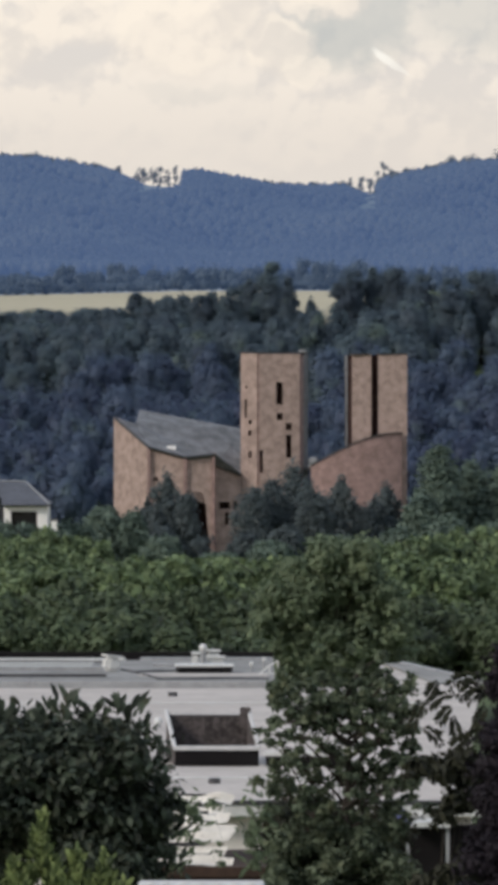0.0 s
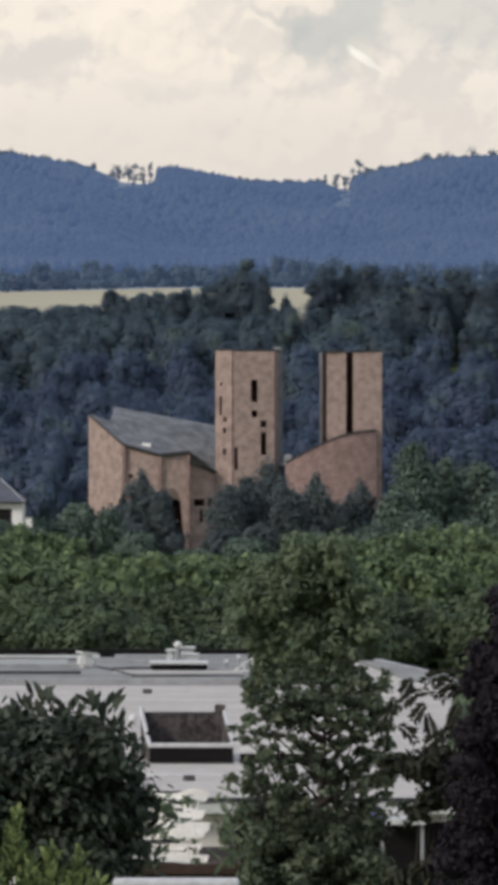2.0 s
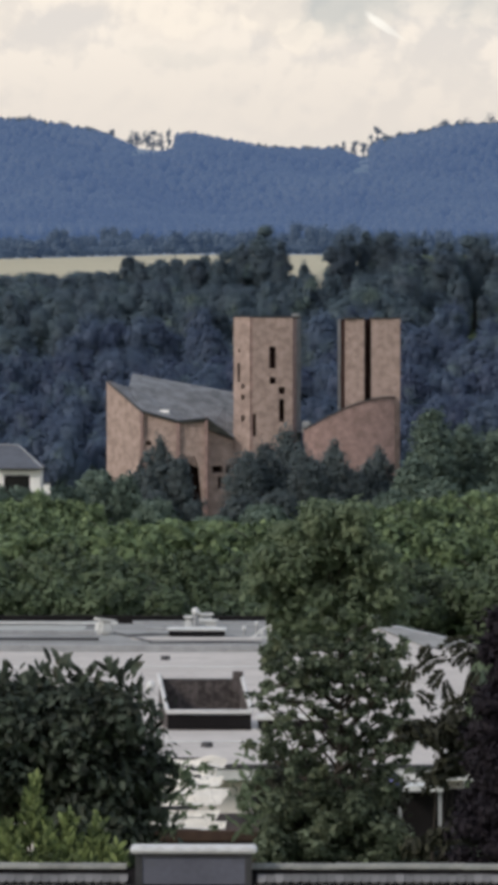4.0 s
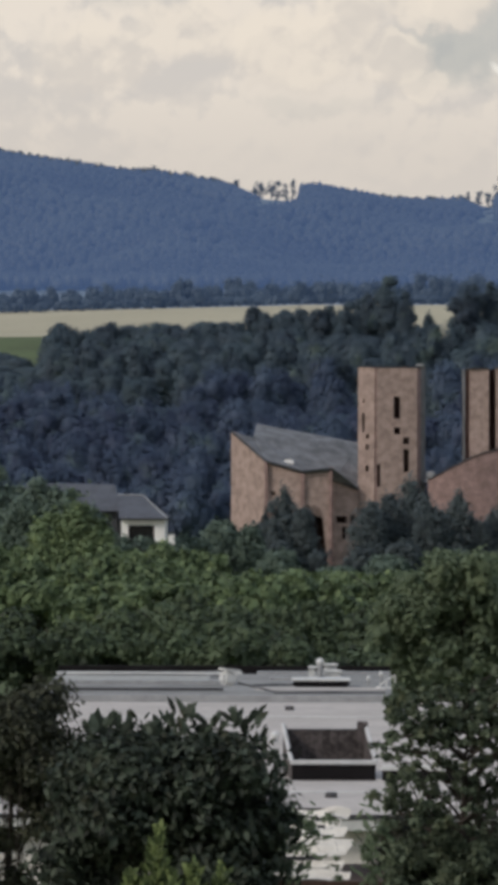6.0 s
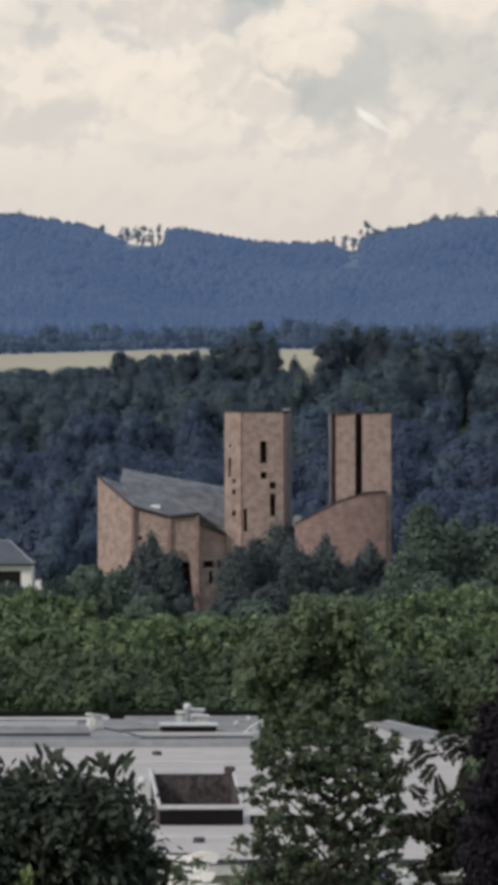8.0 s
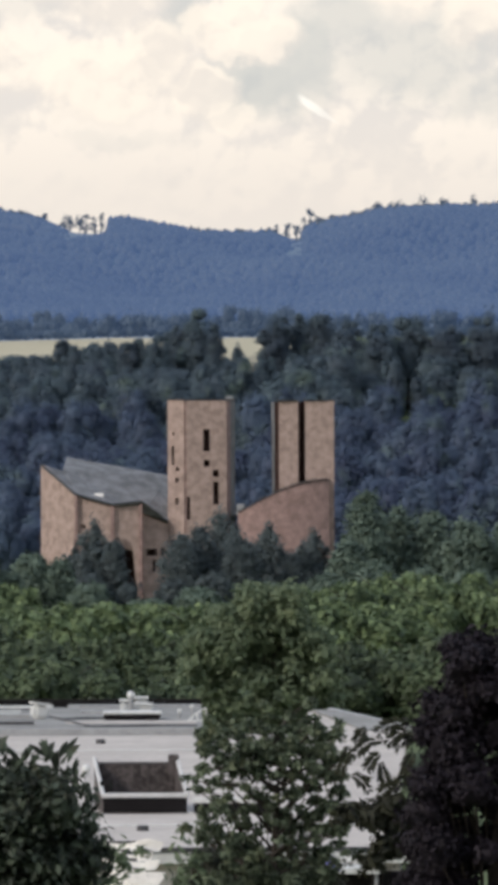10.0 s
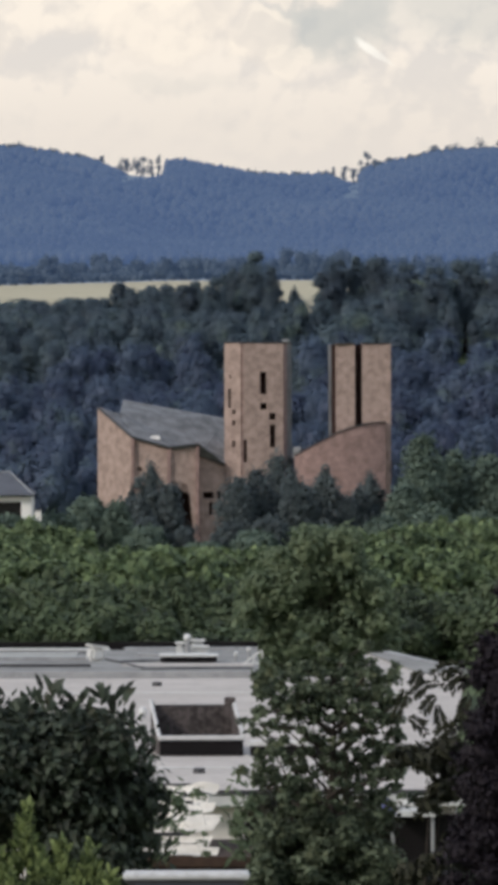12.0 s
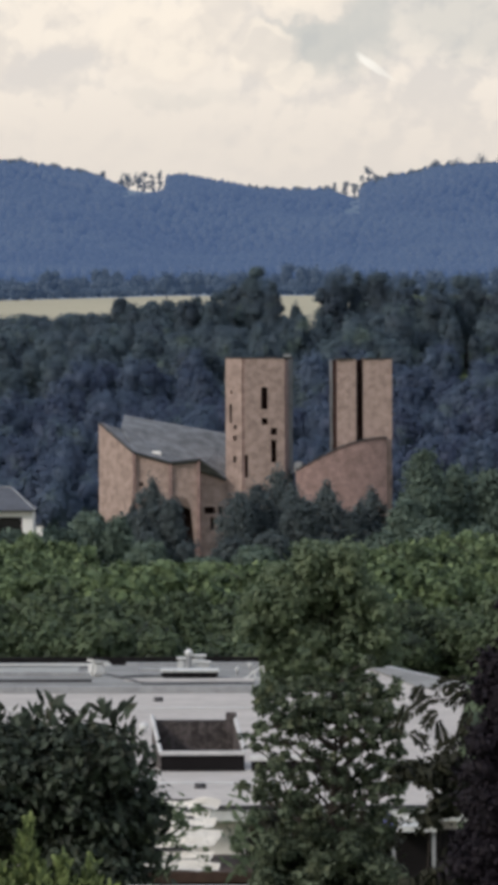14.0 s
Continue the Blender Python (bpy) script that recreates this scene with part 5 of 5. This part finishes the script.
r1 = np.random.default_rng(41)
x = across(-360, 80)
boughs = heap(r1, 79.2, x, ((-930, -740, -470, -230),) * 2, 14, 0.2, 0.34, 0.2) + heap(r1, 80, x, ((-700, -668, -480, -235), (-740, -660, -530, -195), (-830, -720, -560, -186), (-950, -830, -560, -188), (-1080, -950, -560, -190), (-1300, -1080, -540, -190)), 18, 0.26, 0.50)
shoots = []
for b, v, k in ((-425, -610, 9), (-400, -606, 10), (-345, -604, 10), (-322, -600, 12), (-305, -620, 8), (-268, -615, 9), (-250, -625, 7), (-222, -612, 6), (-205, -616, 7), (-470, -618, 10), (-500, -625, 10), (-380, -630, 10), (-190, -650, 8), (-175, -690, 8), (-160, -740, 8), (-450, -612, 9), (-365, -612, 9), (-285, -612, 9), (-238, -608, 8), (-150, -800, 8), (-146, -850, 8)):
    shoots += [(across(b + r1.normal(0, 9), 80) - x, r1.uniform(-0.5, 0.3), EYE + (v + 14 - r1.uniform(0, 46)) * 80e-4) for _ in range(k)]
near_tree("garden_tree", "dense dark green tree with large drooping leaves", x, 80, boughs, LEAF_NEAR, 42000, 0.165, 42, 0.16, fluff=0.6, droop=0.35, narrow=0.5, skin=0.55, extra=(shoots, 0.28, 0.33, (0.0, 0.8)))

def branching(rng, y, x, stem, forks, envelope, step, s0, s1):
    """Leaf clumps strung along boughs that climb outwards from a leaning stem, and the boughs' own lines.
    stem: ((rise, bearing) low, high); envelope: rows of (rise, west limit, east limit)."""
    (va, ba), (vb, bb) = stem
    rises = [e[0] for e in envelope]
    clumps, lines = [], []
    for i in range(forks):
        f = (i + rng.random()) / forks
        v0, b0 = va + (vb - va) * f, ba + (bb - ba) * f
        way = 1 if i % 2 else -1
        end_v = min(v0 + rng.uniform(20, 150), rises[-1] - rng.uniform(10, 150))
        lim = np.interp(end_v, rises, [e[2] if way > 0 else e[1] for e in envelope])
        end_b = b0 + (lim - b0) * rng.uniform(0.45, 1.0)
        d0, d1 = 0.0, rng.uniform(-0.9, 0.9)
        k = max(2, int(abs(end_b - b0) / step))
        line = []
        for q in range(k + 1):
            g = q / k
            b = b0 + (end_b - b0) * g + rng.normal(0, 5)
            v = v0 + (end_v - v0) * g ** 0.8 + rng.normal(0, 6)
            p = (across(b, y) - x, d0 + (d1 - d0) * g, EYE + v * y * 1e-4)
            line.append(p)
            if g > 0.15:
                s = rng.uniform(s0, s1)
                clumps.append((*p, s * rng.uniform(0.9, 1.5), s, s * rng.uniform(0.7, 1.1)))
        lines.append(line)
    return clumps, lines


r2 = np.random.default_rng(43)
x = across(165, 86)
OUTLINE = ((-1250, 0, 380), (-900, 2, 360), (-760, 6, 310), (-650, 8, 292), (-560, 25, 285), (-520, 70, 250), (-495, 130, 220))
boughs = heap(r2, 86, x, ((-550, -500, 120, 240), (-570, -520, 30, 270)), 6, 0.045, 0.085)
clumps, lines = branching(r2, 86, x, ((-880, 158), (-560, 176)), 30, OUTLINE, 30, 0.05, 0.10)
boughs += clumps
boughs += heap(r2, 86, x, ((-610, -555, 30, 275), (-650, -550, 28, 285), (-740, -640, 26, 296), (-820, -730, 28, 292)), 92, 0.04, 0.085)
boughs += heap(r2, 86, x, ((-920, -820, 36, 250), (-980, -880, 30, 320), (-1080, -960, 25, 380), (-1250, -1060, 20, 380)), 66, 0.10, 0.22)
near_tree("garden_tree", "olive-green tree with gaps between its boughs", x, 86, boughs, LEAF_BIRCH, 44000, 0.115, 44, 0.12, limb=60, fluff=0.75, droop=0.2, narrow=0.6, skin=0, boughs_at=lines)

r9 = np.random.default_rng(91)
x = across(150, 188)
near_tree("broadleaf_tree", "olive-green tree standing behind the flat roofs", x, 188, heap(r9, 188, x, ((-350, -318, 118, 195), (-400, -345, 60, 240), (-450, -390, 20, 258), (-520, -440, 5, 275), (-640, -500, 0, 290)), 46, 0.24, 0.50, 1.4), LEAF_OLIVE, 21000, 0.25, 92, 0.2, limb=9, fluff=0.6, droop=0.05, spread=0.8, skin=0.7)

r8 = np.random.default_rng(81)
x = across(190, 95)
near_tree("garden_shrub", "dark green bushes against the house wall", x, 95, heap(r8, 95, x, ((-860, -800, 40, 255), (-940, -840, 20, 260), (-1000, -910, 20, 400), (-1200, -980, 20, 400)), 22, 0.22, 0.42, 0.6), LEAF_WALNUT, 12000, 0.15, 82, 0.08, limb=9, category="shrub", fluff=0.5, droop=0.3, skin=0.7)

r3 = np.random.default_rng(45)
x = across(560, 72)
near_tree("copper_beech", "dark purple-brown copper beech", x, 72, heap(r3, 72, x, ((-470, -420, 490, 700), (-560, -460, 440, 760), (-660, -540, 436, 780), (-760, -640, 424, 780), (-860, -740, 412, 780), (-960, -840, 402, 780), (-1080, -940, 384, 780), (-1300, -1060, 380, 780)), 26, 0.22, 0.40) + heap(r3, 72, x, ((-780, -640, 424, 470), (-900, -760, 410, 470)), 12, 0.2, 0.3), LEAF_BEECH, 42000, 0.10, 46, 0.2, fluff=0.3, droop=0.3, skin=0.75)

r6 = np.random.default_rng(71)
x = across(330, 78)
def fronds(rng, arcs, y, x, leaflet, pairs):
    """Arching compound leaves: a rib along each arc with pairs of hanging, folded leaflets."""
    vs, fs, base = [], [], 0
    for b0, v0, b1, v1, rise in arcs:
        deep = rng.uniform(-0.3, 0.3)
        for k in range(pairs):
            g = (k + 0.5) / pairs
            p = np.array((across(b0 + (b1 - b0) * g, y) - x, deep, EYE + (v0 + (v1 - v0) * g + rise * 4 * g * (1 - g)) * y * 1e-4))
            along = np.array((b1 - b0, 0, v1 - v0 + rise * 4 * (1 - 2 * g)), float)
            along /= np.linalg.norm(along)
            for turn in (-1, 1):
                a = turn * rng.uniform(0.6, 1.1)
                way = np.array((along[0] * math.cos(a) - along[2] * math.sin(a), rng.normal(0, 0.3), along[0] * math.sin(a) + along[2] * math.cos(a) - 0.25))
                way /= np.linalg.norm(way)
                flat = np.cross(way, (0.0, 1.0, 0.25))
                size = leaflet * rng.uniform(0.7, 1.2) * (0.7 + 0.6 * math.sin(math.pi * g))
                mid = p + way * size * 0.45
                vs.append(np.array((p, mid + flat * size * 0.22, p + way * size, mid - flat * size * 0.22, mid + np.array((0, -0.02, 0.01)))))
                fs.append(np.array(((0, 1, 4), (1, 2, 4), (2, 3, 4), (3, 0, 4))) + base)
                base += 5
    return np.concatenate(vs), np.concatenate(fs)


hang = fronds(r6, ((402, -546, 348, -562, 8), (404, -560, 362, -584, 8), (426, -574, 378, -590, 10), (362, -580, 306, -606, 12), (354, -600, 328, -626, 6), (352, -612, 362, -656, 4), (300, -585, 280, -642, 6), (416, -600, 392, -642, 6), (422, -630, 384, -660, 8), (300, -640, 334, -668, 8), (392, -655, 350, -674, 8), (330, -555, 312, -580, 6)), 78, x, 0.13, 9)
near_tree("walnut_tree", "sparse walnut bough with large dark leaves", x, 78, heap(r6, 78, x, ((-745, -690, 285, 395), (-800, -710, 330, 395), (-970, -870, 280, 390)), 7, 0.12, 0.24, 0.4), LEAF_WALNUT, 2600, 0.17, 72, 0.04, limb=12, fluff=0.7, droop=0.5, narrow=0.42, skin=0, more=hang)

r4 = np.random.default_rng(47)
x = across(-640, 83)
near_tree("garden_tree", "russet-green tree with thin leaves", x, 83, heap(r4, 83, x, ((-650, -570, -740, -565), (-720, -630, -760, -512), (-820, -680, -760, -515), (-1000, -800, -760, -500), (-1300, -1000, -760, -500)), 15, 0.25, 0.45), LEAF_RUSSET, 20000, 0.11, 48, 0.12, fluff=0.45, droop=0.6, skin=0.6)


r5 = np.random.default_rng(61)
x = across(10, 90)
near_tree("garden_shrub", "thin yellowish-green shrub before the shed", x, 90, heap(r5, 90, x, ((-860, -790, -60, 25), (-900, -830, -70, 10), (-905, -800, -165, -125), (-800, -770, -120, -60)), 6, 0.05, 0.12), LEAF_OLIVE, 700, 0.10, 62, 0.02, category="shrub", fluff=0.6, droop=0.5, skin=0, extra=([(across(r5.normal(12, 16), 90) - x, r5.uniform(-0.3, 0.3), EYE + r5.uniform(-890, -745) * 90e-4) for _ in range(55)] + [(across(r5.normal(-115, 14), 90) - x, r5.uniform(-0.3, 0.3), EYE + r5.uniform(-900, -750) * 90e-4) for _ in range(34)], 0.22, 0.3, (0.3, 2.8)))


r7 = np.random.default_rng(51)
y = 66.0
x = across(-365, y)
boughs = []
sprays = []
for b, v, tall, wide, n in ((-374, -768, 130, 62, 80), (-312, -838, 100, 66, 60), (-262, -842, 110, 56, 60), (-424, -852, 90, 60, 50), (-346, -866, 90, 70, 50), (-226, -890, 70, 46, 30), (-396, -890, 70, 60, 36), (-288, -900, 60, 60, 36), (-452, -905, 60, 50, 26), (-340, -930, 50, 120, 60)):
    deep = r7.uniform(-0.25, 0.2)
    for i in range(n):
        f = math.sqrt((i + 0.5) / n)
        side = r7.uniform(-1, 1)
        p = (across(b + side * f * wide * 0.5, y) - x, deep + r7.uniform(-0.14, 0.14), EYE + (v - 16 - tall * f) * y * 1e-4)
        if i % 4 == 0:
            boughs.append((*p, 0.05 + 0.05 * f, 0.06, 0.07 + 0.05 * f))
        sprays += [(p[0] + r7.normal(0, 0.02), p[1] - 0.05, p[2] + r7.normal(0, 0.03)) for _ in range(3)]
near_tree("golden_cypress", "bright yellow-green cypress with feathery tips", x, y, boughs, LEAF_SHRUB, 2600, 0.085, 52, 0.03, limb=40, category="shrub", fluff=0.5, droop=-0.5, narrow=0.5, skin=0.5, extra=(sprays, 0.15, 0.36, (0.0, 0.75)))


# ---- the tiled roof below the camera ----
RIDGE_Y, RIDGE_Z = 50.0, EYE - 4.72


def tiled_house():
    top = anchor("tiled_house", 0, RIDGE_Y, 0)
    slope = 32.0
    run = 4.2
    drop = run * math.tan(radians(slope))
    x0, x1 = -5.2, 5.4
    body = part("wall", boxed(x0 + 0.3, x1 - 0.3, -run + 0.4, run - 0.4, -0.1, RIDGE_Z - drop + 0.1), RENDER, top, "white rendered wall")
    bm = bmesh.new()
    e = [bm.verts.new(p) for p in ((x0 + 0.3, -run + 0.4, RIDGE_Z - drop + 0.1), (x0 + 0.3, run - 0.4, RIDGE_Z - drop + 0.1), (x0 + 0.3, 0, RIDGE_Z - 0.25), (x1 - 0.3, -run + 0.4, RIDGE_Z - drop + 0.1), (x1 - 0.3, run - 0.4, RIDGE_Z - drop + 0.1), (x1 - 0.3, 0, RIDGE_Z - 0.25))]
    bm.faces.new((e[0], e[1], e[2])), bm.faces.new((e[3], e[5], e[4]))
    part("gable", bm, RENDER, body)
    # black deck paints the shade under the ridge and between courses
    deck = part("roof_deck", polygon([(x0, -run, RIDGE_Z - drop - 0.032), (x1, -run, RIDGE_Z - drop - 0.032), (x1, 0, RIDGE_Z - 0.032), (x0, 0, RIDGE_Z - 0.032)], 0.12), BLACK_FILL, top, "roof deck, black for the shade between tile courses")
    part("roof_deck", polygon([(x0, 0, RIDGE_Z - 0.032), (x1, 0, RIDGE_Z - 0.032), (x1, run, RIDGE_Z - drop - 0.032), (x0, run, RIDGE_Z - drop - 0.032)], 0.12), TILE, top, "dark tiled back slope")
    # one plain tile with a rounded tail, shared by all
    bm = bmesh.new()
    # tiles shorter than their spacing, so black gaps stand for the tails' shadow
    w, long = 0.074, 0.132
    rim = [(-w / 2, long), (-w / 2, 0.035)] + [(-w / 2 * math.cos(math.pi * i / 6), 0.035 - 0.035 * math.sin(math.pi * i / 6)) for i in range(1, 6)] + [(w / 2, 0.035), (w / 2, long)]
    lo = [bm.verts.new((a, b, 0)) for a, b in rim]
    hi = [bm.verts.new((a, b, 0.018)) for a, b in rim]
    bm.faces.new(hi)
    for i in range(len(rim)):
        j = (i + 1) % len(rim)
        bm.faces.new((lo[i], lo[j], hi[j], hi[i]))
    bmesh.ops.recalc_face_normals(bm, faces=bm.faces[:])
    tile = bpy.data.meshes.new("roof_tile")
    bm.to_mesh(tile)
    bm.free()
    tile.materials.append(TILE)
    s, c = math.sin(radians(slope)), math.cos(radians(slope))
    r = random.Random(8)
    for row in range(3):
        up = 0.250 + 0.176 * row
        for i in range(96):
            xa = -3.6 + i * 0.0765 + (0.038 if row % 2 else 0)
            if -1.02 < xa < 0.10 or xa > x1 - 0.1:
                continue
            ob = new("roof_tile", tile)
            ob.parent = deck
            ob.matrix_basis = Matrix.Translation((xa, -up * c - 0.02, RIDGE_Z - up * s - 0.02 + r.uniform(0, 0.004))) @ pose(0, 0, 0, slope - 4.5 + r.uniform(-1.6, 1.6), r.uniform(-1.5, 1.5), r.uniform(-1.5, 1.5))
    # ridge tiles
    bm = bmesh.new()
    k = 7
    for i in range(k):
        a0, a1 = math.pi * i / k, math.pi * (i + 1) / k
        q = [(0, 0.065 * math.cos(a), 0.052 * math.sin(a)) for a in (a0, a1)]
        bm.faces.new([bm.verts.new(p) for p in ((0, q[0][1], q[0][2]), (0.40, q[0][1] * 0.92, q[0][2] * 0.92), (0.40, q[1][1] * 0.92, q[1][2] * 0.92), (0, q[1][1], q[1][2]))])
    bmesh.ops.remove_doubles(bm, verts=bm.verts[:], dist=0.0005)
    cap = bpy.data.meshes.new("ridge_tile")
    bm.to_mesh(cap)
    bm.free()
    cap.materials.append(RIDGETILE)
    for i in range(28):
        xa = x0 + i * 0.375
        if -1.35 < xa < 0.0:
            continue
        ob = new("ridge_tile", cap)
        ob.parent = deck
        ob.matrix_basis = pose(xa, 0, RIDGE_Z - 0.035 + r.uniform(-0.004, 0.004), r.uniform(-1, 1), 0, r.uniform(-0.4, 0.4))
    tagged(top, "house roof of dark plain tiles with grey ridge", "house")


tiled_house()


def chimney():
    xa, xb = across(-192, RIDGE_Y), across(10, RIDGE_Y)
    xm, w = (xa + xb) / 2, xb - xa
    top = anchor("chimney", xm, RIDGE_Y, RIDGE_Z - 0.555)
    part("shaft", boxed(-w / 2, w / 2, -0.20, 0.20, -0.2, 0.66, bevel=0.01), FIBRE, top, "blue-grey fibre-cement cladding")
    part("corner_strip", boxed(-w / 2 - 0.008, -w / 2 + 0.05, -0.212, -0.15, -0.2, 0.65), LEAD, top)
    part("corner_strip", boxed(w / 2 - 0.05, w / 2 + 0.008, -0.212, -0.15, -0.2, 0.65), LEAD, top)
    part("neck", boxed(-w / 2 - 0.015, w / 2 + 0.015, -0.22, 0.22, 0.645, 0.672), LEAD, top, "dark neck flashing")
    cap = part("cap", boxed(-w / 2 - 0.055, w / 2 + 0.055, -0.25, 0.25, 0.672, 0.715, bevel=0.014), CAPSTONE, top, "pale concrete cap")
    for i in range(7):
        x = -w / 2 - 0.02 + (i + 0.5) * (w + 0.04) / 7
        bm = bmesh.new()
        tube(bm, [(x - 0.075, -0.15, 0.708), (x, -0.15, 0.722), (x + 0.075, -0.15, 0.708)], [0.008, 0.016, 0.008], 6)
        part("lump", bm, CAPSTONE, cap)
    part("flashing", boxed(-w / 2 - 0.03, w / 2 + 0.03, -0.29, 0.29, -0.05, 0.30), LEAD, top, "dark lead flashing")
    tagged(top, "clad chimney with pale cap on the tiled roof", "chimney")


chimney()
